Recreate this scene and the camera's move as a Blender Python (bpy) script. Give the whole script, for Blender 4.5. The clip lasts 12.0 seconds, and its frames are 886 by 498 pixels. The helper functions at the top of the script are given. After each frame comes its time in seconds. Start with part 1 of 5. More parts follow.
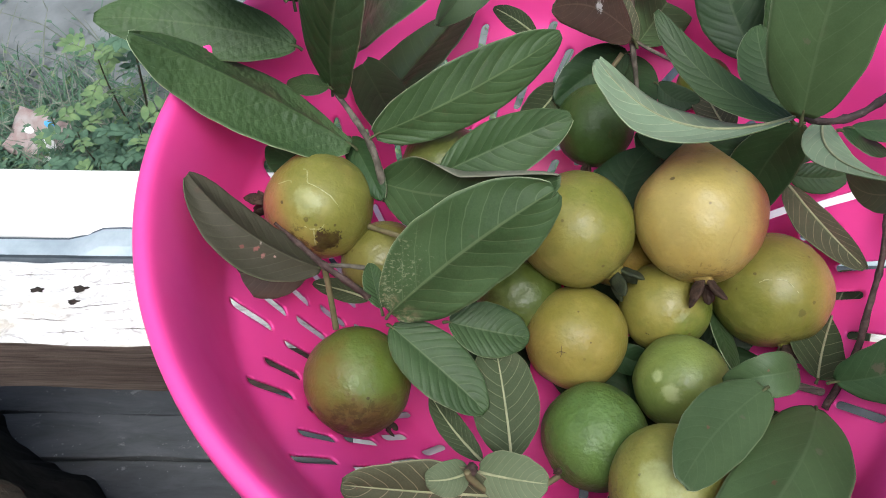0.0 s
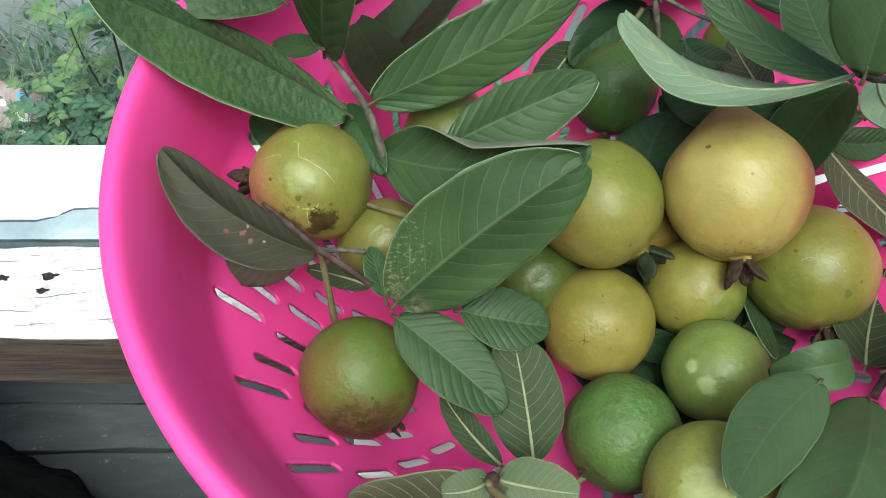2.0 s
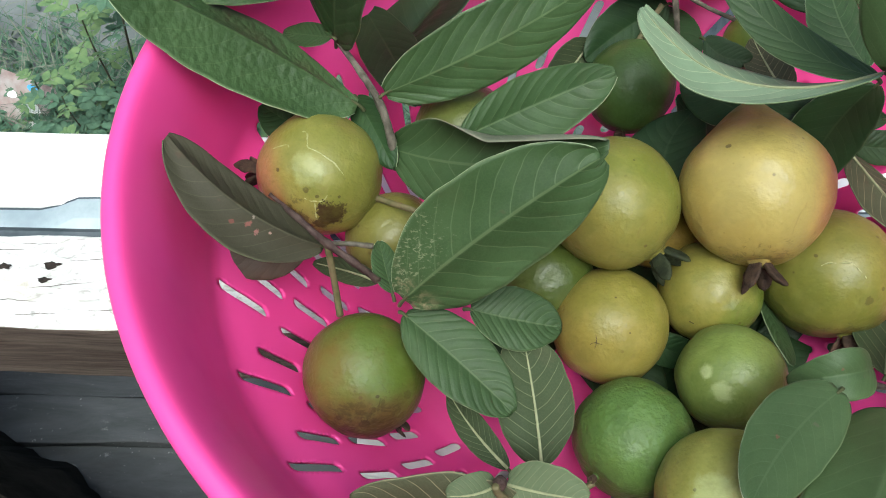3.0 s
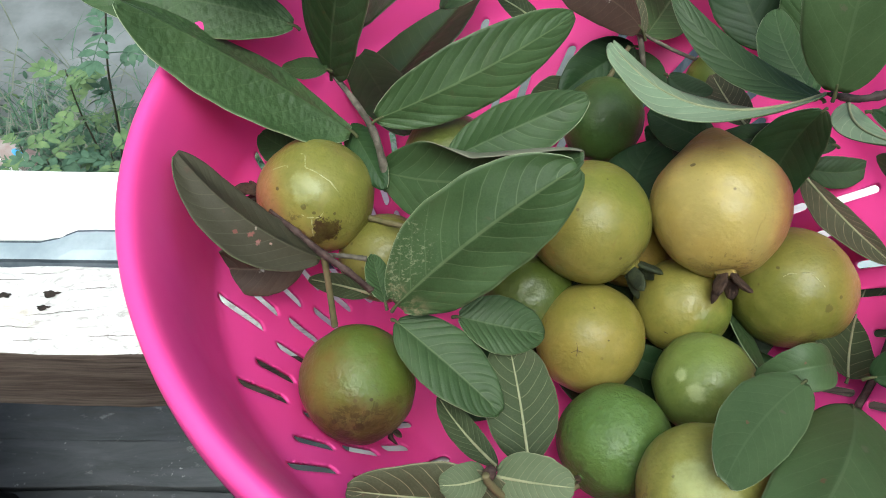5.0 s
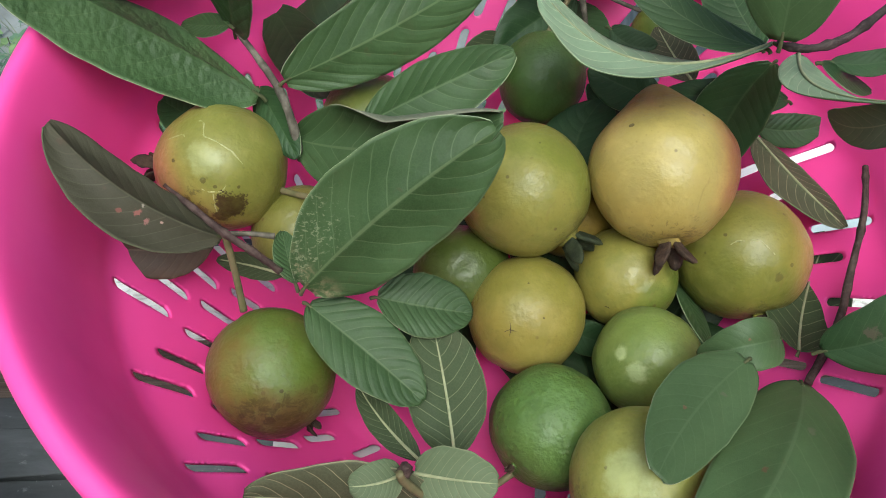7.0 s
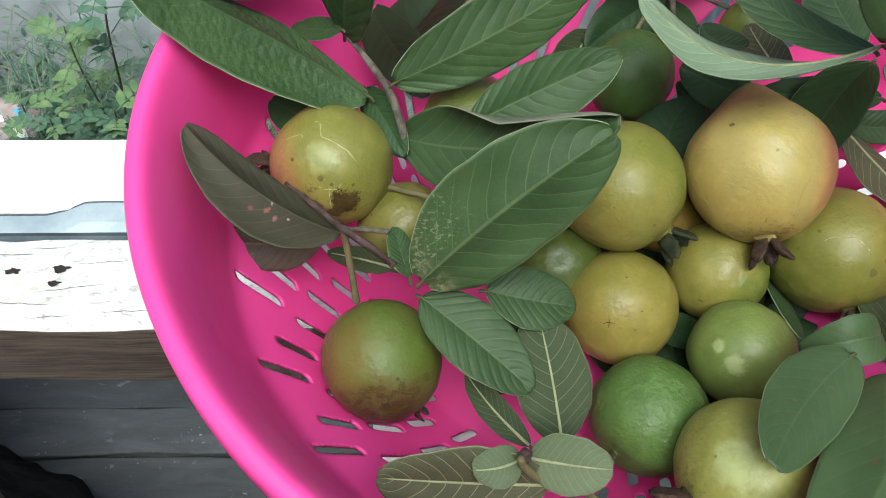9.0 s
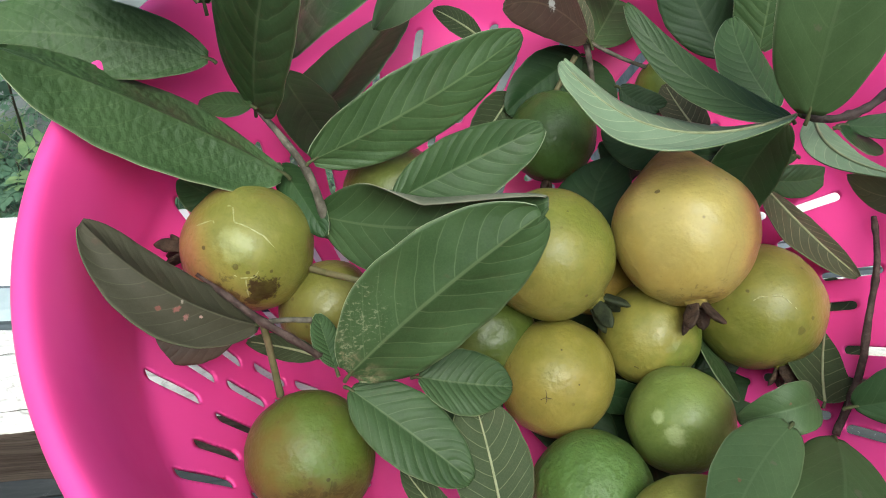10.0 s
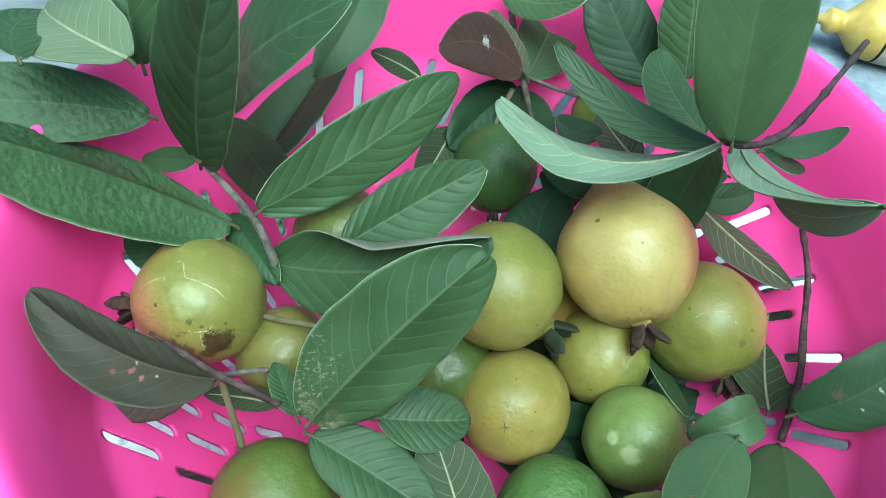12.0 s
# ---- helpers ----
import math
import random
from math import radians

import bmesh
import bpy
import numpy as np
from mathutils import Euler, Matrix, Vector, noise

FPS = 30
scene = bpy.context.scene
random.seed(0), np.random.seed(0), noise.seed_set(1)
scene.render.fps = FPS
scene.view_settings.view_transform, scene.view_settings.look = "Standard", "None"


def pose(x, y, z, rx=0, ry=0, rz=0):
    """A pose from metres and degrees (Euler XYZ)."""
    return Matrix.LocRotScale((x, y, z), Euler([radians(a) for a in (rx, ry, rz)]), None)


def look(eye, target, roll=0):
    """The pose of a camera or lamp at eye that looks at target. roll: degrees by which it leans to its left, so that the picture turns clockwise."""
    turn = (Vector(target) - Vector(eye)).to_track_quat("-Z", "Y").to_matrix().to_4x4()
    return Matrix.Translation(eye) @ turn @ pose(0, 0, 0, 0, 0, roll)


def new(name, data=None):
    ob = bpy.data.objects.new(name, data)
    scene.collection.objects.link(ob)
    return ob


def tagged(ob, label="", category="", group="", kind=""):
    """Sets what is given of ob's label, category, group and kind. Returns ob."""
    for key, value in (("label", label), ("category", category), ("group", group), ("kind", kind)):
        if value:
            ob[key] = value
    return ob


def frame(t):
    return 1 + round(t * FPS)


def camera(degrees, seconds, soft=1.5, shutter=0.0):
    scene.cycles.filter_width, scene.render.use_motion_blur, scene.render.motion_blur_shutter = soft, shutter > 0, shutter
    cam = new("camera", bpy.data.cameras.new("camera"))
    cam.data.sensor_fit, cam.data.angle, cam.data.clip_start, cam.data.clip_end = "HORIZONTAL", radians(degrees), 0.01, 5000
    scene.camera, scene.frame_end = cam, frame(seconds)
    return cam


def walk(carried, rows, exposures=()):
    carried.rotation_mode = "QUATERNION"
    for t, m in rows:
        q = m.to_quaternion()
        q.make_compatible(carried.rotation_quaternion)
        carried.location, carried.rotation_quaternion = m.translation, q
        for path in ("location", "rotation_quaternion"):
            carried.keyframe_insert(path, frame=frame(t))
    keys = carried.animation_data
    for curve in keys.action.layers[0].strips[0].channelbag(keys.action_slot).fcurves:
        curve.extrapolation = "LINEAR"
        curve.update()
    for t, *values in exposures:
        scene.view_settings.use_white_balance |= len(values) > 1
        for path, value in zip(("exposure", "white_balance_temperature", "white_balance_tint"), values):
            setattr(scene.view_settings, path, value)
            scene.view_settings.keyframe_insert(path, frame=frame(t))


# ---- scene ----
cam = camera(61.61, 12.0, 1.0)
PATH = [
    (0, (0.02373, 0.01514, 0.43253), (0.02044, 0.22657, 0.09299), -0.017),
    (0.5, (0.02836, 0.01117, 0.41883), (0.01538, 0.20625, 0.06987), -2.874),
    (1, (0.05021, 0.02708, 0.41945), (0.06159, 0.22879, 0.07422), 0.785),
    (1.5, (0.03888, 0.03407, 0.41172), (0.05103, 0.23108, 0.06381), 0.866),
    (2, (0.01293, 0.04014, 0.40162), (0.01710, 0.23735, 0.05363), 0.930),
    (2.5, (0.00713, 0.04440, 0.38238), (0.01049, 0.23428, 0.03034), 1.853),
    (3, (0.01137, 0.04210, 0.39305), (0.01221, 0.24022, 0.04557), 1.367),
    (3.2, (0.02049, 0.04230, 0.39996), (0.02258, 0.25030, 0.05830), 0.311),
    (4.8, (-0.00171, 0.00665, 0.40138), (0.00452, 0.23596, 0.07369), 2.577),
    (5, (0.00715, 0.00950, 0.39820), (0.01864, 0.23872, 0.07059), 3.091),
    (5.5, (0.02522, 0.01124, 0.39430), (0.04570, 0.23781, 0.06529), 4.361),
    (6, (0.00484, -0.01116, 0.36790), (0.01405, 0.19783, 0.02696), 3.820),
    (6.5, (0.02651, 0.02656, 0.37649), (0.03987, 0.23334, 0.03434), 2.112),
    (6.7, (0.03329, 0.03298, 0.37386), (0.05872, 0.24677, 0.03674), 4.980),
    (8.3, (0.02318, -0.01194, 0.40296), (0.02763, 0.19776, 0.06236), 1.676),
    (8.5, (0.01440, -0.00818, 0.39726), (0.02021, 0.20201, 0.05699), 2.282),
    (9, (-0.00018, 0.02682, 0.39004), (0.00728, 0.23317, 0.04746), 1.285),
    (9.5, (0.00643, 0.04960, 0.38814), (0.02561, 0.25830, 0.04744), 2.184),
    (10, (0.00162, 0.05376, 0.38927), (0.04829, 0.27069, 0.05646), 6.986),
    (10.5, (-0.01645, 0.06305, 0.37799), (0.03597, 0.27566, 0.04325), 7.724),
    (11, (-0.01497, 0.07824, 0.37645), (0.04472, 0.29147, 0.04332), 8.189),
    (11.5, (-0.01452, 0.08563, 0.37060), (0.05275, 0.29642, 0.03736), 9.910),
    (12, (0.00373, 0.05810, 0.40153), (0.07478, 0.27790, 0.07497), 8.165),
]
EXPOSURES = [(0, 0.55, 5850, 4), (0.5, 0.57, 5850, 2), (1, 0.61, 5830, -1), (2, 0.66, 5800, -12), (3, 0.63, 5850, -6), (5.5, 0.60, 5850, -5), (6, 0.68, 5850, -5), (6.7, 0.60, 5850, -5), (8.5, 0.60, 5850, -6), (9.5, 0.55, 5850, -4), (10, 0.63, 6000, -7), (10.5, 0.68, 5700, -12), (11, 0.74, 5500, -16), (11.5, 0.82, 5200, -18), (12, 1.0, 4850, -19)]
walk(cam, [(t, look(eye, target, roll)) for t, eye, target, roll in PATH], EXPOSURES)

# ---- light: bright overcast sky, soft sun ----
world = bpy.data.worlds.new("sky")
scene.world = world
world.use_nodes = True
wn = world.node_tree
sky = wn.nodes.new("ShaderNodeTexSky")
sky.sky_type = "NISHITA"
sky.sun_disc = False
sky.sun_elevation = radians(68)
sky.sun_rotation = radians(180)
sky.air_density = 0.6
sky.dust_density = 8.0
sky.ozone_density = 0.5
wn.nodes["Background"].inputs["Strength"].default_value = 0.15
wn.links.new(sky.outputs["Color"], wn.nodes["Background"].inputs["Color"])
sun_data = bpy.data.lights.new("sun", "SUN")
sun_data.energy = 1.35
sun_data.angle = radians(42)
sun_data.color = (1.0, 0.98, 0.955)
sun = new("sun", sun_data)
sun.matrix_world = look((0.0, -0.37, 0.93), (0, 0, 0))


# ---- helpers of this scene ----
def mesh_from(name, verts, faces, smooth=True):
    me = bpy.data.meshes.new(name)
    me.from_pydata([tuple(v) for v in verts], [], faces)
    if smooth:
        me.shade_smooth()
    me.update()
    return me


def part(name, me, material, parent=None, label="", smooth=True):
    """One mesh object, from a bmesh or a mesh, under a thing or a part."""
    if isinstance(me, bmesh.types.BMesh):
        bm, me = me, bpy.data.meshes.new(name)
        bm.to_mesh(me)
        bm.free()
        if smooth:
            me.shade_smooth()
    ob = new(name, me)
    for m in material if isinstance(material, (list, tuple)) else [material]:
        me.materials.append(m)
    if parent:
        ob.parent = parent
    if label:
        tagged(ob, label)
    return ob


def thing(name, label, category, group="", kind="", at=(0, 0, 0)):
    ob = new(name)
    ob.location = at
    ob.empty_display_size = 0.02
    return tagged(ob, label, category, group, kind)


def unit(v):
    return Vector(v).normalized()


def tube(points, radii, sides=10, wob=0.0, seed=0, knots=0.0):
    """A round, slightly uneven rod through the points; returns verts and faces."""
    rng = random.Random(seed)
    pts = [Vector(p) for p in points]
    fine, rad = [], []
    n = len(pts)
    steps = 6 if n > 2 else 8
    for i in range(n - 1):
        p0, p1, p2, p3 = pts[max(i - 1, 0)], pts[i], pts[i + 1], pts[min(i + 2, n - 1)]
        for k in range(steps):
            s = k / steps
            fine.append(0.5 * ((2 * p1) + (p2 - p0) * s + (2 * p0 - 5 * p1 + 4 * p2 - p3) * s * s + (3 * p1 - p0 - 3 * p2 + p3) * s ** 3))
            rad.append(radii[i] + (radii[i + 1] - radii[i]) * s)
    fine.append(pts[-1])
    rad.append(radii[-1])
    for i in range(len(rad)):
        # swollen rings where leaves once sat
        rad[i] *= 1 + knots * max(0.0, math.sin(i * 1.05 + seed)) ** 6
    verts, faces = [], []
    side = None
    for i, p in enumerate(fine):
        d = (fine[min(i + 1, len(fine) - 1)] - fine[max(i - 1, 0)]).normalized()
        if side is None:
            side = d.orthogonal().normalized()
        side = (side - d * side.dot(d)).normalized()
        up = d.cross(side)
        for k in range(sides):
            a = 2 * math.pi * k / sides
            r = rad[i] * (1 + wob * (rng.random() - 0.5))
            verts.append(p + r * (math.cos(a) * side + math.sin(a) * up))
    for i in range(len(fine) - 1):
        for k in range(sides):
            a, b = i * sides + k, i * sides + (k + 1) % sides
            faces.append((a, b, b + sides, a + sides))
    faces.append(tuple(reversed(range(sides))))
    faces.append(tuple(range((len(fine) - 1) * sides, len(fine) * sides)))
    return verts, faces


def rod(name, points, radii, material, parent, label="", sides=10, wob=0.12, seed=0, knots=0.0):
    v, f = tube(points, radii, sides, wob, seed, knots)
    return part(name, mesh_from(name, v, f), material, parent, label)


# ---- materials ----
def material(name, rough=0.5, spec=0.5, metal=0.0):
    m = bpy.data.materials.new(name)
    m.use_nodes = True
    nt = m.node_tree
    b = nt.nodes["Principled BSDF"]
    b.inputs["Roughness"].default_value = rough
    b.inputs["Specular IOR Level"].default_value = spec
    b.inputs["Metallic"].default_value = metal
    return m, nt, b


class Net:
    """Short names for the nodes used below."""

    def __init__(self, nt):
        self.nt = nt

    def node(self, kind, **values):
        n = self.nt.nodes.new(kind)
        for key, value in values.items():
            n.inputs[key].default_value = value
        return n

    def link(self, a, b):
        self.nt.links.new(a, b)

    def coords(self, which="Object", scale=(1, 1, 1)):
        tc = self.nt.nodes.new("ShaderNodeTexCoord")
        mp = self.nt.nodes.new("ShaderNodeMapping")
        mp.inputs["Scale"].default_value = scale
        self.link(tc.outputs[which], mp.inputs["Vector"])
        return mp.outputs["Vector"]

    def noise(self, vec, scale, detail=4.0, rough=0.55, distort=0.0):
        n = self.node("ShaderNodeTexNoise", Scale=scale, Detail=detail, Roughness=rough, Distortion=distort)
        self.link(vec, n.inputs["Vector"])
        return n.outputs["Fac"]

    def ramp(self, fac, *stops):
        n = self.nt.nodes.new("ShaderNodeValToRGB")
        e = n.color_ramp.elements
        while len(e) < len(stops):
            e.new(0.5)
        for k, (pos, col) in enumerate(stops):
            e[k].position = pos
            e[k].color = (*col, 1) if len(col) == 3 else col
        self.link(fac, n.inputs["Fac"])
        return n.outputs["Color"]

    def mix(self, fac, a, b, blend="MIX"):
        n = self.nt.nodes.new("ShaderNodeMix")
        n.data_type = "RGBA"
        n.blend_type = blend
        for value, slot in ((fac, 0), (a, 6), (b, 7)):
            if isinstance(value, (int, float)):
                n.inputs[slot].default_value = value
            elif isinstance(value, tuple):
                n.inputs[slot].default_value = (*value, 1)
            else:
                self.link(value, n.inputs[slot])
        return n.outputs[2]

    def math(self, op, a, b=None, c=None, clamp=False):
        n = self.nt.nodes.new("ShaderNodeMath")
        n.operation = op
        n.use_clamp = clamp
        for k, value in enumerate((a, b, c)):
            if value is None:
                continue
            if isinstance(value, (int, float)):
                n.inputs[k].default_value = value
            else:
                self.link(value, n.inputs[k])
        return n.outputs[0]

    def remap(self, value, a, b, lo=0.0, hi=1.0):
        n = self.node("ShaderNodeMapRange")
        n.interpolation_type = "SMOOTHSTEP"
        self.link(value, n.inputs[0])
        for k, v in enumerate((a, b, lo, hi)):
            n.inputs[1 + k].default_value = v
        return n.outputs[0]

    def bump(self, b, height, strength=0.3, distance=0.001):
        n = self.node("ShaderNodeBump", Strength=strength, Distance=distance)
        self.link(height, n.inputs["Height"])
        self.link(n.outputs["Normal"], b.inputs["Normal"])

    def random(self):
        return self.nt.nodes.new("ShaderNodeObjectInfo").outputs["Random"]


def plastic_pink():
    m, nt, b = material("pink plastic", 0.4, 0.55)
    n = Net(nt)
    v = n.coords()
    cloud = n.noise(v, 9, 3)
    scratch = n.noise(n.coords(scale=(60, 60, 220)), 6, 5, 0.7)
    col = n.mix(n.remap(cloud, 0.35, 0.7), (0.90, 0.066, 0.355), (0.92, 0.082, 0.40))
    col = n.mix(n.math("MULTIPLY", n.remap(scratch, 0.62, 0.78), 0.2), col, (0.90, 0.12, 0.42))
    scuff = n.math("MULTIPLY", n.remap(n.noise(n.coords(scale=(1, 1, 0.35)), 150, 5, 0.75, 1.2), 0.66, 0.72), n.remap(n.noise(v, 14, 3), 0.52, 0.64))
    col = n.mix(n.math("MULTIPLY", scuff, 0.35), col, (0.92, 0.32, 0.58))
    n.link(col, b.inputs["Base Color"])
    n.link(n.remap(n.noise(v, 40, 4), 0.3, 0.7, 0.38, 0.52), b.inputs["Roughness"])
    b.inputs["Coat Weight"].default_value = 0.12
    b.inputs["Coat Roughness"].default_value = 0.35
    n.bump(b, n.noise(v, 25, 3), 0.08, 0.002)
    # thin plastic lets some daylight through
    thin = n.node("ShaderNodeBsdfTranslucent", Color=(0.98, 0.035, 0.20, 1))
    both = n.node("ShaderNodeMixShader", Fac=0.17)
    n.link(b.outputs["BSDF"], both.inputs[1])
    n.link(thin.outputs["BSDF"], both.inputs[2])
    n.link(both.outputs[0], nt.nodes["Material Output"].inputs["Surface"])
    return m


def wood(name, dark, light, grain=(3, 60, 60), stain=(0.05, 0.04, 0.03), stain_amount=0.4, rough=0.85, relief=0.5):
    m, nt, b = material(name, rough, 0.25)
    n = Net(nt)
    v = n.coords(scale=grain)
    fibre = n.noise(v, 4, 8, 0.65, 0.6)
    broad = n.noise(n.coords(scale=(1, 4, 4)), 8, 4)
    fine = n.noise(n.coords(scale=(grain[0] * 4, grain[1] * 6, grain[2] * 6)), 5, 4, 0.7)
    col = n.ramp(fibre, (0.3, dark), (0.7, light))
    col = n.mix(n.math("MULTIPLY", n.remap(broad, 0.52, 0.75), stain_amount), col, stain)
    col = n.mix(n.math("MULTIPLY", n.remap(fine, 0.6, 0.75), 0.35), col, dark)
    shade = n.remap(n.random(), 0.0, 1.0, 0.75, 1.1)
    hue = n.node("ShaderNodeHueSaturation")
    n.link(col, hue.inputs["Color"])
    n.link(shade, hue.inputs["Value"])
    n.link(hue.outputs["Color"], b.inputs["Base Color"])
    n.bump(b, n.math("ADD", fibre, n.math("MULTIPLY", fine, 0.6)), relief, 0.002)
    return m


def leaf_material(name, dark, light, vein, brown, rough, vein_strength, brown_amount=0.25, quilt=0.11, scratch=False, spots_at=(), blister=0.15):
    """Leaf skin. The leaf map runs 0..1 from base to tip and 0..1 from edge to edge, with the midrib at 0.5."""
    m, nt, b = material(name, rough, 0.12 if "underside" in name else 0.21)
    n = Net(nt)
    uv = nt.nodes.new("ShaderNodeUVMap")
    uv.uv_map = "leaf"
    sep = nt.nodes.new("ShaderNodeSeparateXYZ")
    n.link(uv.outputs["UV"], sep.inputs["Vector"])
    u = sep.outputs["X"]
    across = n.math("ABSOLUTE", n.math("MULTIPLY", n.math("SUBTRACT", sep.outputs["Y"], 0.5), 2.0))
    wobble = n.math("MULTIPLY", n.math("SUBTRACT", n.noise(n.coords(scale=(1, 1, 1)), 60, 2), 0.5), 0.045)
    lean = n.math("MULTIPLY", n.math("POWER", across, 1.3), 0.25)
    phase = n.math("MULTIPLY", n.math("ADD", n.math("SUBTRACT", u, lean), wobble), 10.0)
    saw = n.math("ABSOLUTE", n.math("SUBTRACT", n.math("FRACT", phase), 0.5))
    side = n.remap(saw, 0.5, 0.448, 1.0, 0.0)
    side = n.math("MULTIPLY", side, n.remap(across, 1.0, 0.75, 0.1, 1.0))
    rib = n.remap(across, 0.0, 0.045, 1.0, 0.0)
    veins = n.math("MAXIMUM", n.math("MULTIPLY", side, 0.88), n.math("MULTIPLY", rib, 1.9), clamp=True)
    net = nt.nodes.new("ShaderNodeTexVoronoi")
    net.feature = "DISTANCE_TO_EDGE"
    net.inputs["Scale"].default_value = 800
    n.link(n.coords(), net.inputs["Vector"])
    mesh_fine = n.remap(net.outputs["Distance"], 0.0, 0.12, 1.0, 0.0)
    patch = n.noise(n.coords(), 26, 4, 0.6)
    grain = n.noise(n.coords(), 500, 3, 0.6)
    col = n.mix(n.remap(patch, 0.3, 0.7), dark, light)
    # the ground between veins is a little deeper, each cell of its own shade
    cells = nt.nodes.new("ShaderNodeTexVoronoi")
    cells.inputs["Scale"].default_value = 260
    n.link(n.coords(), cells.inputs["Vector"])
    tone = nt.nodes.new("ShaderNodeSeparateColor")
    n.link(cells.outputs["Color"], tone.inputs["Color"])
    col = n.mix(n.math("MULTIPLY", tone.outputs[0], 0.22), col, dark)
    col = n.mix(n.math("MULTIPLY", mesh_fine, 0.05), col, vein)
    col = n.mix(n.math("MULTIPLY", n.remap(grain, 0.45, 0.75), 0.25), col, light)
    spots = n.noise(n.coords(), 95, 3, 0.6)
    col = n.mix(n.math("MULTIPLY", n.remap(spots, 0.68, 0.74), brown_amount * 2), col, brown)
    worn = n.noise(n.coords(), 33, 5, 0.7, 0.5)
    col = n.mix(n.math("MULTIPLY", n.remap(worn, 0.56, 0.72), brown_amount), col, brown)
    if scratch:
        zone = n.math("MULTIPLY", n.remap(u, 0.55, 0.2), n.remap(sep.outputs["Y"], 0.25, 0.75))
        marks = n.noise(n.coords(scale=(1.0, 2.2, 1.0)), 420, 5, 0.75, 0.5)
        pale = n.math("MULTIPLY", n.remap(n.math("ADD", marks, n.math("MULTIPLY", zone, 0.13)), 0.66, 0.72), zone)
        col = n.mix(n.math("MULTIPLY", pale, 0.38), col, (0.30, 0.30, 0.20))
        low = n.math("MULTIPLY", n.remap(u, 0.14, 0.0), n.remap(n.noise(n.coords(), 120, 4, 0.7), 0.45, 0.62))
        col = n.mix(n.math("MULTIPLY", low, 0.8), col, (0.26, 0.20, 0.13))
    for su, sv, size, tint in spots_at:
        off = n.math("ADD", n.math("POWER", n.math("SUBTRACT", u, su), 2.0), n.math("MULTIPLY", n.math("POWER", n.math("SUBTRACT", sep.outputs["Y"], sv), 2.0), 0.2))
        ragged = n.math("ADD", n.math("SQRT", off), n.math("MULTIPLY", n.math("SUBTRACT", n.noise(n.coords(), 420, 5, 0.75), 0.5), size * 4.0))
        col = n.mix(n.math("MULTIPLY", n.remap(ragged, size, size * 0.5), 0.85), col, tint)
    edge = n.math("MULTIPLY", n.remap(across, 0.955, 1.0), 0.7)
    col = n.mix(edge, col, vein)
    col = n.mix(n.math("MULTIPLY", veins, vein_strength), col, vein)
    hue = n.node("ShaderNodeHueSaturation")
    n.link(col, hue.inputs["Color"])
    n.link(n.remap(n.random(), 0.0, 1.0, 0.86, 1.14), hue.inputs["Value"])
    n.link(hue.outputs["Color"], b.inputs["Base Color"])
    pillow = n.math("MULTIPLY", n.remap(saw, 0.5, 0.15), quilt * 1.35)
    height = n.math("ADD", pillow, n.math("MULTIPLY", mesh_fine, -0.02))
    height = n.math("ADD", height, n.math("MULTIPLY", patch, 0.4))
    height = n.math("ADD", height, n.math("MULTIPLY", n.noise(n.coords(), 250, 3, 0.5), blister))
    if blister > 1:
        pads = nt.nodes.new("ShaderNodeTexVoronoi")
        pads.feature = "SMOOTH_F1"
        pads.inputs["Scale"].default_value = 300
        pads.inputs["Smoothness"].default_value = 0.4
        n.link(n.coords(scale=(1.3, 0.8, 1)), pads.inputs["Vector"])
        height = n.math("ADD", height, n.math("MULTIPLY", pads.outputs["Distance"], -0.75))
    n.bump(b, height, 0.6, 0.0012)
    n.link(n.remap(patch, 0.3, 0.7, rough - 0.06, rough + 0.1), b.inputs["Roughness"])
    b.inputs["Subsurface Weight"].default_value = 0.0
    return m


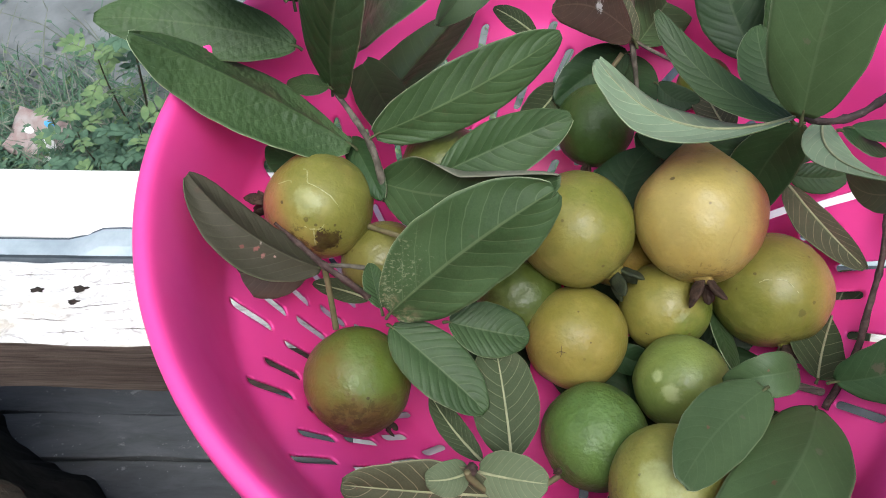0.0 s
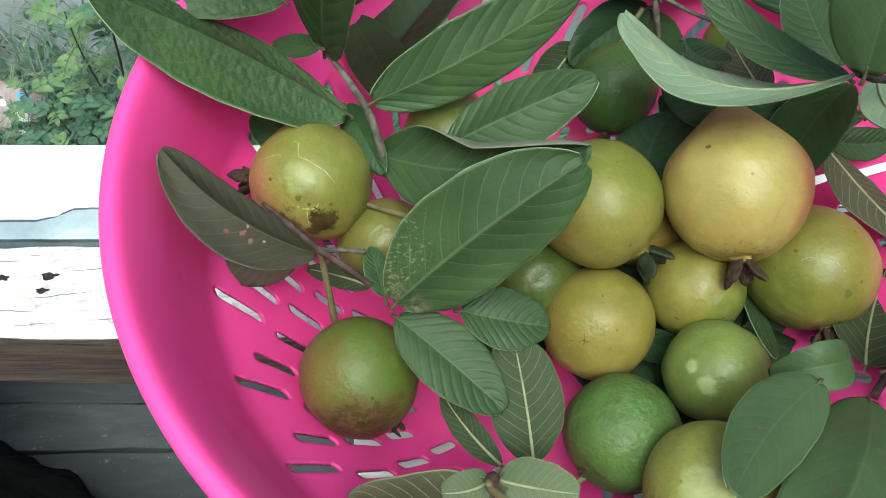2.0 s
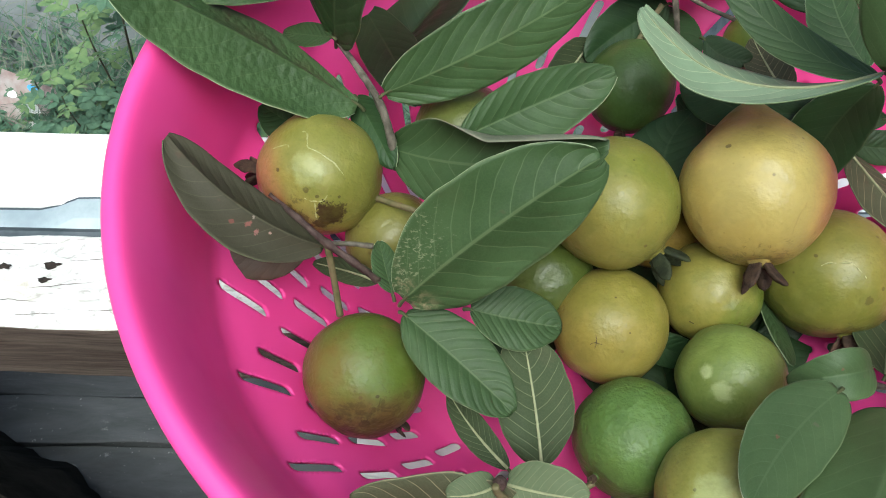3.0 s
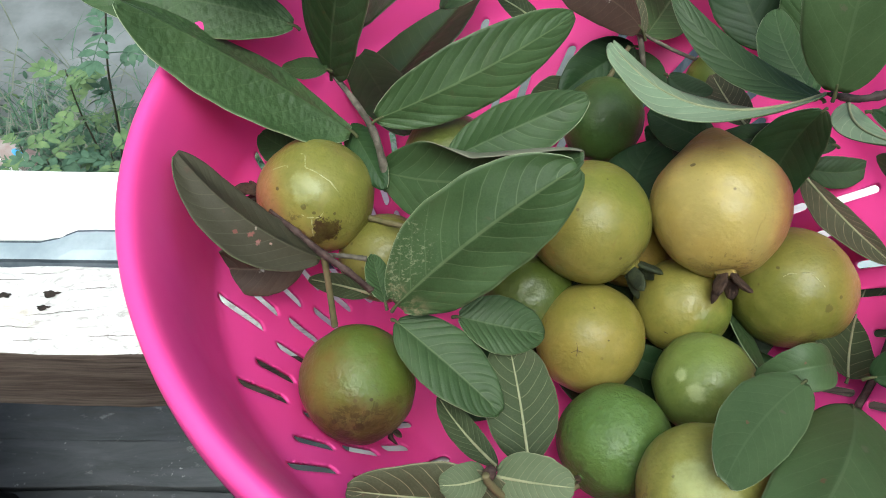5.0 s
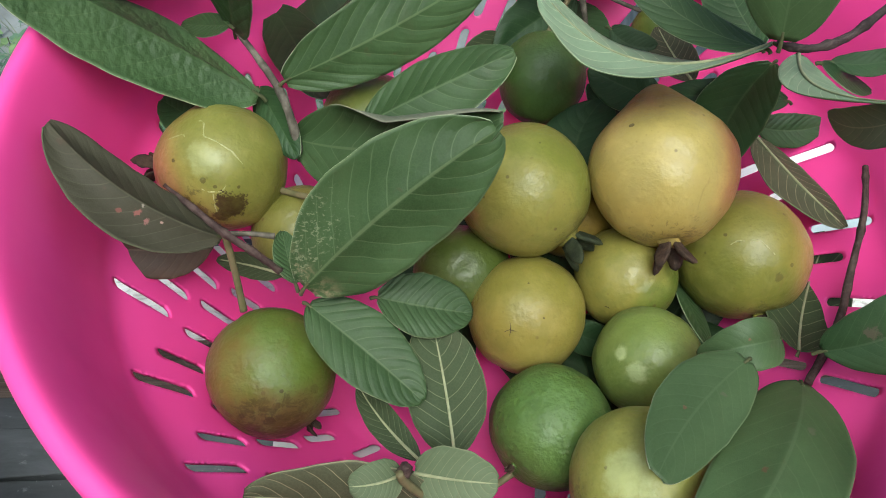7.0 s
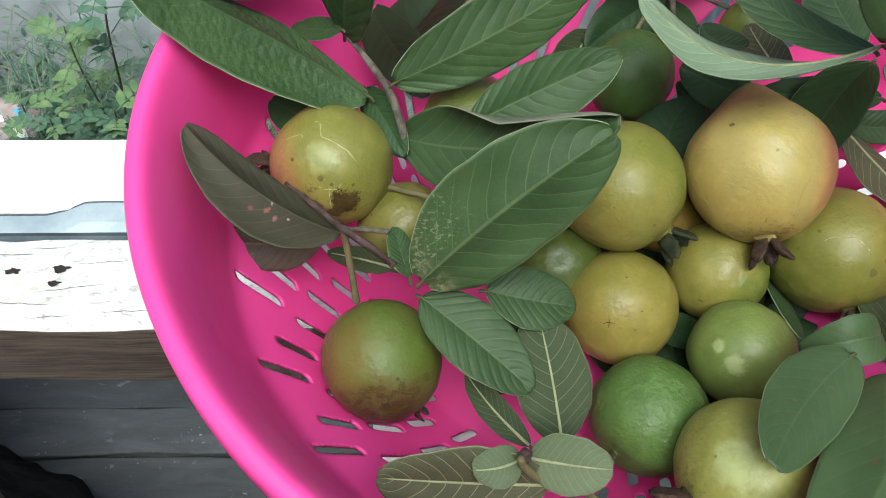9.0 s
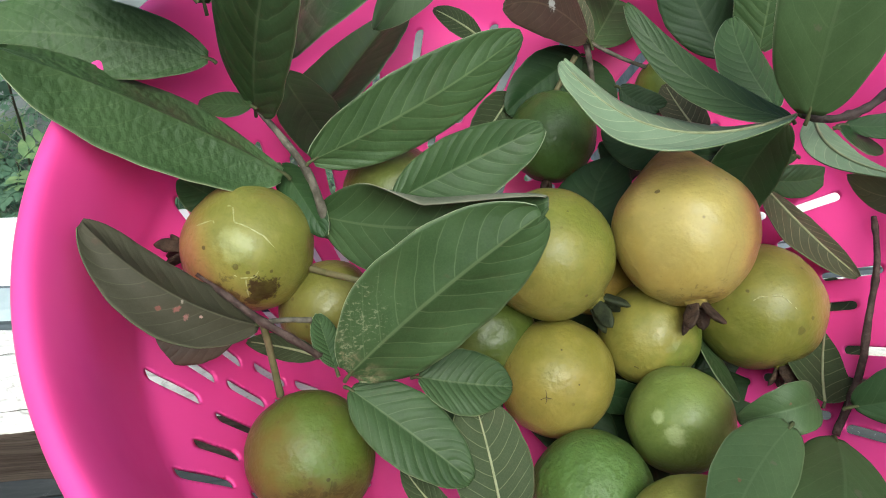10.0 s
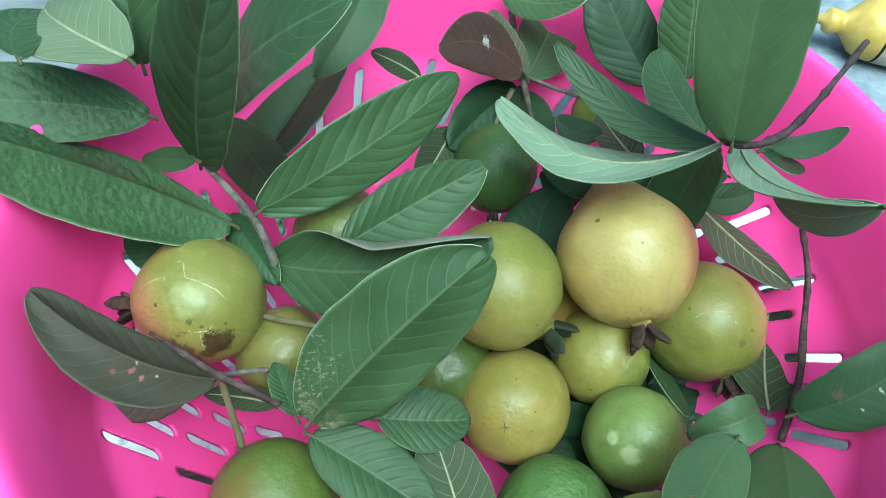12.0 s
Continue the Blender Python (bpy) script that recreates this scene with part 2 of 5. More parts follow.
def guava_skin(name, main, second, axis, split=(0.0, 0.6), blush=None, blush_axis=(1, 0, 0), blush_from=(0.55, 0.95), stains=(), pale=(), rough=0.30, speck=0.7, relief=0.42, grime=None):
    """Skin that runs from one colour to another along an axis of the fruit, with blush, specks, russet, bruises and
    painted pale sheen.
    """
    rough += 0.07
    m, nt, b = material(name, rough, 0.34)
    n = Net(nt)
    tc = nt.nodes.new("ShaderNodeTexCoord")
    v = tc.outputs["Object"]
    broad = n.noise(v, 38, 3, 0.5)
    fine = n.noise(v, 420, 3, 0.6)
    mid = n.noise(v, 130, 3, 0.5)
    unitv = nt.nodes.new("ShaderNodeVectorMath")
    unitv.operation = "NORMALIZE"
    n.link(v, unitv.inputs[0])

    def along(d):
        dot = nt.nodes.new("ShaderNodeVectorMath")
        dot.operation = "DOT_PRODUCT"
        n.link(unitv.outputs[0], dot.inputs[0])
        dot.inputs[1].default_value = unit(d)
        return dot.outputs["Value"]

    turn = n.math("ADD", along(axis), n.math("MULTIPLY", n.math("SUBTRACT", broad, 0.5), 1.7))
    col = n.mix(n.remap(turn, *split), main, second)
    if blush:
        edge = n.math("ADD", along(blush_axis), n.math("MULTIPLY", n.math("SUBTRACT", broad, 0.5), 0.6))
        col = n.mix(n.math("MULTIPLY", n.remap(edge, *blush_from), 0.9), col, blush)
    col = n.mix(n.math("MULTIPLY", n.remap(mid, 0.42, 0.72), 0.3), col, tuple(min(1.0, c * 1.35 + 0.02) for c in main))
    col = n.mix(n.math("MULTIPLY", n.remap(fine, 0.55, 0.75), 0.22), col, tuple(c * 0.6 for c in second))
    dots = nt.nodes.new("ShaderNodeTexVoronoi")
    dots.inputs["Scale"].default_value = 120
    n.link(v, dots.inputs["Vector"])
    chosen = n.remap(n.noise(v, 70, 2), 0.48, 0.60)
    dot = n.math("MULTIPLY", n.remap(dots.outputs["Distance"], 0.07, 0.13, 1.0, 0.0), chosen)
    col = n.mix(n.math("MULTIPLY", dot, speck), col, (0.06, 0.03, 0.012))
    freckle = nt.nodes.new("ShaderNodeTexVoronoi")
    freckle.inputs["Scale"].default_value = 330
    n.link(v, freckle.inputs["Vector"])
    tiny = n.math("MULTIPLY", n.remap(freckle.outputs["Distance"], 0.10, 0.22, 1.0, 0.0), n.remap(n.noise(v, 110, 3, 0.6), 0.5, 0.66))
    col = n.mix(n.math("MULTIPLY", tiny, 0.35 * speck), col, (0.07, 0.045, 0.015))
    if grime:
        way, low, high, strength = grime
        rough_skin = n.math("MULTIPLY", n.remap(n.math("ADD", n.noise(v, 210, 7, 0.8, 0.6), n.math("MULTIPLY", n.remap(along(way), low, high), 0.16)), 0.60, 0.68), n.remap(along(way), low - 0.25, high))
        col = n.mix(n.math("MULTIPLY", rough_skin, strength), col, (0.030, 0.014, 0.006))
    for centre, size, strength in stains:
        off = nt.nodes.new("ShaderNodeVectorMath")
        off.operation = "DISTANCE"
        n.link(unitv.outputs[0], off.inputs[0])
        off.inputs[1].default_value = unit(centre)
        ragged = n.math("ADD", off.outputs["Value"], n.math("MULTIPLY", n.math("SUBTRACT", n.noise(v, 170, 6, 0.75), 0.5), size * 2.6))
        col = n.mix(n.math("MULTIPLY", n.remap(ragged, size, size * 0.75), strength), col, (0.030, 0.014, 0.006))
    # whitish patches, sheen put into the skin colour
    for centre, size, strength in pale:
        off = nt.nodes.new("ShaderNodeVectorMath")
        off.operation = "DISTANCE"
        n.link(unitv.outputs[0], off.inputs[0])
        off.inputs[1].default_value = unit(centre)
        ragged = n.math("ADD", off.outputs["Value"], n.math("MULTIPLY", n.math("SUBTRACT", n.noise(v, 120, 6, 0.7), 0.5), size * 1.7))
        col = n.mix(n.math("MULTIPLY", n.remap(ragged, size, size * 0.5), strength), col, (0.40, 0.45, 0.22))
    bumpy = n.math("ADD", n.math("MULTIPLY", n.noise(v, 460, 3, 0.5), 0.6), n.math("MULTIPLY", n.noise(v, 120, 3, 0.5), 1.3))
    n.bump(b, bumpy, relief, 0.0012)
    mottle = n.remap(n.noise(v, 75, 5, 0.65), 0.42, 0.68)
    col = n.mix(n.math("MULTIPLY", mottle, 0.35), col, tuple(0.72 * c for c in second))
    rub = n.remap(n.noise(v, 55, 5, 0.7, 0.8), 0.60, 0.70)
    col = n.mix(n.math("MULTIPLY", rub, 0.28), col, (0.16, 0.10, 0.04))
    n.link(col, b.inputs["Base Color"])
    n.link(n.remap(mid, 0.3, 0.7, rough - 0.07, rough + 0.12), b.inputs["Roughness"])
    b.inputs["Subsurface Weight"].default_value = 0.12
    b.inputs["Subsurface Radius"].default_value = (0.004, 0.003, 0.001)
    b.inputs["Subsurface Scale"].default_value = 1.0
    return m


def plain(name, a, c, scale=60, rough=0.7, relief=0.3, spec=0.3, metal=0.0):
    m, nt, b = material(name, rough, spec, metal)
    n = Net(nt)
    v = n.coords()
    f = n.noise(v, scale, 5, 0.6)
    n.link(n.mix(n.remap(f, 0.3, 0.7), a, c), b.inputs["Base Color"])
    n.bump(b, n.noise(v, scale * 3, 4), relief, 0.001)
    return m


PINK = plastic_pink()
PINK_PALE = plain("scratched pale pink plastic", (0.85, 0.25, 0.52), (0.90, 0.38, 0.62), 120, 0.6, 0.3)
TOP_A, TOP_B, TOP_VEIN = (0.029, 0.055, 0.019), (0.048, 0.085, 0.031), (0.13, 0.17, 0.085)
LEAF_TOP = leaf_material("leaf upper side", TOP_A, TOP_B, TOP_VEIN, (0.060, 0.048, 0.022), 0.47, 0.40, 0.14, quilt=0.21, blister=0.40)
LEAF_BLISTERED = leaf_material("blistered leaf upper side", TOP_A, TOP_B, TOP_VEIN, (0.055, 0.048, 0.022), 0.48, 0.18, 0.10, quilt=0.14, blister=1.05)
# darker copy of the upper side; shade among inner leaves is in its colour
LEAF_SHADED = leaf_material("shade-darkened green leaf", (0.012, 0.032, 0.010), (0.024, 0.052, 0.017), (0.08, 0.11, 0.05), (0.045, 0.035, 0.02), 0.46, 0.25, 0.14)
LEAF_PLAIN = leaf_material("smooth leaf upper side", (0.034, 0.060, 0.022), (0.052, 0.086, 0.033), (0.12, 0.16, 0.085), (0.05, 0.045, 0.025), 0.50, 0.16, 0.10, quilt=0.04, spots_at=((0.55, 0.38, 0.012, (0.10, 0.05, 0.03)), (0.30, 0.62, 0.02, (0.07, 0.075, 0.045))))
LEAF_DIRTY = leaf_material("soiled leaf upper side", (0.020, 0.045, 0.016), (0.034, 0.066, 0.025), (0.10, 0.13, 0.07), (0.05, 0.04, 0.025), 0.50, 0.2, 0.14, quilt=0.06, spots_at=((0.55, 0.40, 0.018, (0.40, 0.40, 0.34)), (0.38, 0.30, 0.012, (0.35, 0.34, 0.28)), (0.32, 0.62, 0.05, (0.075, 0.065, 0.045))))
LEAF_SCRATCHED = leaf_material("scratched leaf upper side", TOP_A, TOP_B, TOP_VEIN, (0.060, 0.048, 0.022), 0.47, 0.40, 0.14, scratch=True, quilt=0.17, blister=0.30)
LEAF_UNDER = leaf_material("leaf underside", (0.140, 0.195, 0.120), (0.190, 0.250, 0.160), (0.36, 0.40, 0.26), (0.13, 0.08, 0.05), 0.6, 0.7, 0.12)
LEAF_DULL = leaf_material("dull leaf underside", (0.046, 0.050, 0.028), (0.074, 0.076, 0.044), (0.27, 0.24, 0.15), (0.126, 0.059, 0.037), 0.62, 0.75, 0.22)
LEAF_SPOTTED = leaf_material("pink-spotted leaf underside", (0.040, 0.038, 0.024), (0.062, 0.056, 0.038), (0.105, 0.098, 0.062), (0.080, 0.048, 0.034), 0.58, 0.40, 0.2, spots_at=((0.42, 0.62, 0.020, (0.20, 0.075, 0.065)), (0.36, 0.66, 0.016, (0.24, 0.11, 0.10)), (0.42, 0.52, 0.010, (0.28, 0.24, 0.20)), (0.50, 0.70, 0.014, (0.16, 0.06, 0.05)), (0.30, 0.60, 0.010, (0.34, 0.22, 0.19))))
LEAF_BROWN = leaf_material("withered brown leaf", (0.032, 0.020, 0.014), (0.062, 0.038, 0.026), (0.10, 0.07, 0.045), (0.09, 0.06, 0.045), 0.5, 0.4, 0.3, spots_at=((0.45, 0.45, 0.05, (0.30, 0.30, 0.29)),))
LEAF_MARGIN = leaf_material("dry rolled leaf margin", (0.100, 0.110, 0.072), (0.165, 0.172, 0.122), (0.28, 0.28, 0.21), (0.10, 0.075, 0.05), 0.7, 0.4, 0.2)
LEAF_YOUNG = leaf_material("young leaf underside", (0.088, 0.118, 0.062), (0.122, 0.152, 0.086), (0.26, 0.27, 0.16), (0.11, 0.08, 0.05), 0.6, 0.6, 0.10)
LEAF_MID = leaf_material("grey green leaf underside", (0.029, 0.043, 0.019), (0.044, 0.060, 0.028), (0.18, 0.19, 0.105), (0.09, 0.06, 0.037), 0.6, 0.65, 0.12)
TWIG = plain("twig bark", (0.055, 0.048, 0.036), (0.15, 0.132, 0.105), 160, 0.8, 0.9)
LEAF_STALK = plain("green leaf stalk", (0.045, 0.055, 0.020), (0.085, 0.090, 0.040), 160, 0.7, 0.4)
TWIG_DARK = plain("dark twig bark", (0.022, 0.014, 0.014), (0.062, 0.044, 0.042), 170, 0.8, 0.9)
TWIG_RED = plain("reddish twig bark", (0.030, 0.016, 0.014), (0.085, 0.056, 0.048), 180, 0.75, 0.9)
STALK = plain("green stalk", (0.085, 0.085, 0.035), (0.15, 0.125, 0.065), 140, 0.6, 0.4)
CALYX = plain("dried calyx", (0.018, 0.010, 0.007), (0.065, 0.038, 0.024), 220, 0.8, 0.9)
CALYX_GREEN = plain("green calyx", (0.009, 0.013, 0.006), (0.032, 0.040, 0.016), 220, 0.7, 0.8)
MIDRIB = plain("pale midrib", (0.22, 0.24, 0.13), (0.31, 0.32, 0.19), 200, 0.7, 0.3)
SCAR = plain("pale scar", (0.25, 0.25, 0.10), (0.38, 0.37, 0.19), 300, 0.7, 0.4)

def bleached_beam():
    """Sun-bleached wood with torn grain, yellowed patches and fine grey flecks."""
    m, nt, b = material("weathered bench beam", 0.85, 0.25)
    n = Net(nt)
    v = n.coords(scale=(1, 2.2, 2.2))
    torn = n.noise(v, 60, 6, 0.65, 1.8)
    fibre = n.noise(n.coords(scale=(6, 60, 60)), 5, 5, 0.6, 0.4)
    col = n.ramp(torn, (0.34, (0.40, 0.39, 0.37)), (0.47, (0.66, 0.66, 0.65)), (0.7, (0.76, 0.76, 0.76)))
    col = n.mix(n.math("MULTIPLY", n.remap(n.noise(v, 17, 3), 0.5, 0.68), 0.5), col, (0.52, 0.46, 0.35))
    col = n.mix(n.math("MULTIPLY", n.remap(fibre, 0.58, 0.74), 0.35), col, (0.28, 0.265, 0.25))
    fleck = n.math("MULTIPLY", n.remap(n.noise(v, 330, 4, 0.7), 0.66, 0.73), n.remap(n.noise(v, 28, 3), 0.5, 0.64))
    col = n.mix(n.math("MULTIPLY", fleck, 0.8), col, (0.16, 0.16, 0.17))
    n.link(col, b.inputs["Base Color"])
    n.bump(b, n.math("ADD", torn, n.math("MULTIPLY", fibre, 0.5)), 0.7, 0.002)
    return m


# ---- garden, bench and floor ----
GROUND_Z, FLOOR_Z, BENCH_Z = -1.22, -0.25, 0.012
SOIL = plain("garden soil", (0.11, 0.12, 0.12), (0.20, 0.215, 0.22), 4, 0.9, 0.4)
WEATHERED = bleached_beam()
BEAM_SIDE = wood("brown beam side", (0.066, 0.045, 0.036), (0.29, 0.225, 0.19), (4, 80, 80), (0.05, 0.03, 0.022), 0.5, 0.85, 0.9)
WHITE_WOOD = wood("white painted plank", (0.80, 0.79, 0.78), (0.88, 0.88, 0.87), (3, 30, 30), (0.7, 0.68, 0.66), 0.2, 0.7, 0.1)
def dusty_board():
    m = wood("grey floor board", (0.040, 0.044, 0.048), (0.086, 0.091, 0.098), (3, 14, 14), (0.055, 0.05, 0.045), 0.5, 0.75, 0.35)
    nt = m.node_tree
    b = nt.nodes["Principled BSDF"]
    n = Net(nt)
    col = b.inputs["Base Color"].links[0].from_socket
    dust = n.remap(n.noise(n.coords(), 260, 3, 0.6), 0.66, 0.74)
    patch = n.remap(n.noise(n.coords(scale=(1, 2, 2)), 16, 3), 0.42, 0.66)
    col = n.mix(n.math("MULTIPLY", n.math("MULTIPLY", dust, patch), 0.7), col, (0.42, 0.43, 0.43))
    flecks = n.math("MULTIPLY", n.remap(n.noise(n.coords(scale=(1, 1.6, 1)), 45, 6, 0.75), 0.60, 0.72), 0.4)
    col = n.mix(flecks, col, (0.33, 0.34, 0.34))
    n.link(col, b.inputs["Base Color"])
    return m


GREY_BOARD = dusty_board()
METAL = plain("dull metal strip", (0.27, 0.33, 0.37), (0.40, 0.47, 0.51), 30, 0.5, 0.1, 0.4, 0.2)
EDGE_AND_GAP_SHADE = plain("dark strip edge and gap shade", (0.045, 0.06, 0.075), (0.09, 0.11, 0.13), 40, 0.6, 0.3)
CRACK = plain("wood crack", (0.12, 0.11, 0.10), (0.22, 0.20, 0.18), 200, 0.9, 0.5)
HOLE = plain("knot hole", (0.012, 0.01, 0.008), (0.04, 0.03, 0.025), 200, 0.9, 0.5)


def board(name, x0, x1, y0, y1, z0, z1, mats, parent=None, label="", seed=0, worn=0.0012, edge=0.003, cells=60):
    """A sawn board along x with uneven faces and worn long edges. mats: the top, then the sides."""
    nx = cells
    ring = [(y0, z0 + edge), (y0, (z0 + z1) / 2), (y0, z1 - edge), (y0 + edge * 0.3, z1 - edge * 0.3), (y0 + edge, z1)]
    ring += [(y0 + (y1 - y0) * k / 4, z1) for k in (1, 2, 3)]
    ring += [(y1 - edge, z1), (y1 - edge * 0.3, z1 - edge * 0.3), (y1, z1 - edge), (y1, (z0 + z1) / 2), (y1, z0 + edge), (y1 - edge, z0), (y0 + edge, z0)]
    verts, faces, tops = [], [], []
    m = len(ring)
    for i in range(nx + 1):
        x = x0 + (x1 - x0) * i / nx
        for k, (y, z) in enumerate(ring):
            q = Vector((x * 9 + seed * 7.3, y * 30, z * 30))
            dy = worn * 2 * noise.noise(q) + worn * 2.0 * noise.noise(q * 4)
            dz = worn * noise.noise(q + Vector((5, 5, 5)))
            verts.append((x, y + dy, z + dz))
    for i in range(nx):
        for k in range(m):
            a, b = i * m + k, i * m + (k + 1) % m
            faces.append((a, a + m, b + m, b))
            tops.append(0 if 3 <= k <= 8 else 1)
    faces.append(tuple(range(m)))
    faces.append(tuple(reversed(range(nx * m, (nx + 1) * m))))
    tops += [1, 1]
    me = mesh_from(name, verts, faces, False)
    ob = part(name, me, mats, parent, label)
    if len(mats) > 1:
        me.polygons.foreach_set("material_index", tops)
    return ob


# ground, one sheet to the horizon
gv, gf = [], []
rings = [0, 0.4, 0.8, 1.2, 1.6, 2.0, 2.6, 3.4, 5, 8, 15, 40, 120, 600, 3000]
for i, r in enumerate(rings):
    for k in range(72):
        a = 2 * math.pi * k / 72
        x, y = -0.8 + r * math.cos(a), 1.3 + r * math.sin(a)
        gv.append((x, y, GROUND_Z + (0.06 * noise.noise(Vector((x * 1.8, y * 1.8, 0))) if r < 8 else 0)))
for i in range(len(rings) - 1):
    for k in range(72):
        a, b = i * 72 + k, i * 72 + (k + 1) % 72
        gf.append((a, a + 72, b + 72, b))
tagged(part("ground", mesh_from("ground", gv, gf), SOIL), "grey garden soil with weeds", "ground", kind="structure")

# plain unseen wall, added behind to hold back light from that side
UNSEEN_WALL = wood("unseen wall boards", (0.10, 0.085, 0.07), (0.22, 0.19, 0.16), (3, 30, 30))
wall = board("wall_south", -3.0, 3.0, -1.27, -1.20, GROUND_Z, 1.7, [UNSEEN_WALL], seed=50, cells=12)
tagged(wall, "unseen brown wooden wall added to cut light from the south", "wall", kind="structure")

# bench: white plank, metal strip and beam
plank = board("white_plank", -1.4, 1.4, 0.2845, 0.341, -0.018, BENCH_Z, [WHITE_WOOD], seed=1, worn=0.0007)
tagged(plank, "white painted plank with a worn front edge along the bench", "plank")
beam = board("bench_beam", -1.4, 1.4, 0.203, 0.2645, -0.062, BENCH_Z, [WEATHERED, BEAM_SIDE], seed=2, worn=0.0010, cells=160)
tagged(beam, "bleached wooden bench beam with brown rough-sawn side", "beam")
for hx, hy, hr in ((-0.241, 0.2415, 0.0026), (-0.2135, 0.2430, 0.0030), (-0.2155, 0.2335, 0.0022)):
    hv = [(hx, hy, BENCH_Z + 0.0007)]
    for k in range(18):
        a = 2 * math.pi * k / 18
        r = hr * (1 + 0.8 * noise.noise(Vector((hx * 90 + math.cos(a) * 1.3, math.sin(a) * 1.3, 0))))
        hv.append((hx + 1.7 * r * math.cos(a), hy + 0.8 * r * math.sin(a), BENCH_Z + 0.0006))
    part("knot", mesh_from("knot", hv, [(0, 1 + k, 1 + (k + 1) % 18) for k in range(18)]), HOLE, beam, "black knot hole")
# the strip's back edge swells over the plank beside the basket
NS = 240
sv, sf, sm = [], [], []
for i in range(NS + 1):
    x = -1.4 + 2.8 * i / NS
    g = min(max((x + 0.232) / 0.026, 0), 1)
    g = g * g * (3 - 2 * g)
    w = 0.0004 * noise.noise(Vector((x * 40, 0, 3)))
    back = 0.2842 + 0.0066 * g + w
    top = 0.0095 + 0.0042 * g
    ring = [(0.2655 + w, 0.001), (0.2662 + w, 0.0050), (0.2680 + w, 0.0062), (0.2692 + w, 0.0066), (0.2702 + w, 0.0088), (0.2760, 0.0095 + 0.002 * g), (back - 0.0022, top), (back - 0.0008, top + 0.0002 * g), (back, top - 0.0012), (back, 0.0122 * g + 0.0030 * (1 - g)), (0.2835, -0.004), (0.2655, -0.004)]
    sv += [(x, y, z) for y, z in ring]
m9 = len(ring)
for i in range(NS):
    for k in range(m9):
        j = (k + 1) % m9
        sf.append((i * m9 + k, (i + 1) * m9 + k, (i + 1) * m9 + j, i * m9 + j))
        # dark edges; the front one also carries the shade of the gap to the beam
        sm.append(1 if k in (0, 1, 2, 3, 6, 7, 8) else 0)
sf += [tuple(range(m9)), tuple(reversed(range(NS * m9, (NS + 1) * m9)))]
sm += [0, 0]
me = mesh_from("metal_strip", sv, sf, False)
ob = part("metal_strip", me, [METAL, EDGE_AND_GAP_SHADE])
me.polygons.foreach_set("material_index", sm)
tagged(ob, "dull blue-grey metal strip with dark edges between plank and beam", "strip")
# fine drying cracks along the beam
for cx, cy, cl, slope in ((-0.246, 0.2525, 0.030, 0.05), (-0.205, 0.2300, 0.040, 0.12), (-0.232, 0.2205, 0.036, -0.05), (-0.190, 0.2470, 0.028, 0.06), (-0.262, 0.2300, 0.030, 0.10), (-0.170, 0.2150, 0.034, 0.02), (-0.215, 0.2120, 0.026, 0.04), (-0.225, 0.2570, 0.022, -0.02)):
    kv, kf = [], []
    for i in range(15):
        f = i / 14
        px = cx + cl * (f - 0.5)
        py = cy + slope * cl * (f - 0.5) + 0.0009 * noise.noise(Vector((px * 180, cy * 50, 1)))
        h = 0.00022 * math.sin(math.pi * f) ** 0.6 * (1 + 0.8 * noise.noise(Vector((px * 400, 0, cy * 90)))) + 0.00003
        kv += [(px, py - h, BENCH_Z + 0.0009), (px, py + h, BENCH_Z + 0.0009)]
        if i:
            kf.append((2 * i - 2, 2 * i, 2 * i + 1, 2 * i - 1))
    part("crack", mesh_from("crack", kv, kf), CRACK, beam, "fine grey drying crack")
# short white board that the basket stands on in front of the beam
short = board("short_board", -0.030, 0.20, 0.128, 0.166, -0.004, BENCH_Z, [WHITE_WOOD], seed=4, cells=20)
tagged(short, "short white board under the basket", "board")
for k, x in enumerate((-0.9, 0.9)):
    leg = board("bench_leg", x - 0.03, x + 0.03, 0.208, 0.26, FLOOR_Z, -0.062, [BEAM_SIDE], seed=8 + k, cells=6)
    tagged(leg, "brown wooden leg under the bench beam", "leg", "bench legs")
    leg = board("bench_leg", x - 0.03, x + 0.03, 0.29, 0.335, FLOOR_Z, -0.018, [BEAM_SIDE], seed=10 + k, cells=6)
    tagged(leg, "brown wooden leg under the white plank", "leg", "bench legs")

leg = board("bench_leg", 0.05, 0.10, 0.130, 0.164, FLOOR_Z, -0.004, [BEAM_SIDE], seed=12, cells=6)
tagged(leg, "brown wooden leg under the short board", "leg", "bench legs")

# floor of narrow grey boards
floor = thing("floor", "narrow weathered grey boards of a low deck", "floor", kind="structure", at=(0, 0, FLOOR_Z))
y = 0.345
k = 0
while y > -0.9:
    w = 0.0455 + 0.004 * math.sin(k * 2.1)
    drop = 0.002 * math.sin(k * 3.7)
    start = -1.5
    if k == 0:
        board("floor_board", -1.5, -0.155, y - w, y - 0.0012, -0.022, 0.003, [GREY_BOARD], floor, seed=20 + k, edge=0.0012)
        board("floor_board", -0.153, 1.5, y - w, y - 0.0012, -0.022, 0.000, [GREY_BOARD], floor, seed=60 + k, edge=0.0012)
    else:
        board("floor_board", start, 1.5, y - w, y - 0.0012, -0.022 + drop, drop, [GREY_BOARD], floor, seed=20 + k, edge=0.0012)
    y -= w
    k += 1


for x in (-0.12, 0.5, 1.2):
    joist = board("joist", x - 0.03, x + 0.03, -0.85, 0.345, -0.10, -0.026, [BEAM_SIDE], floor, seed=90, cells=4)
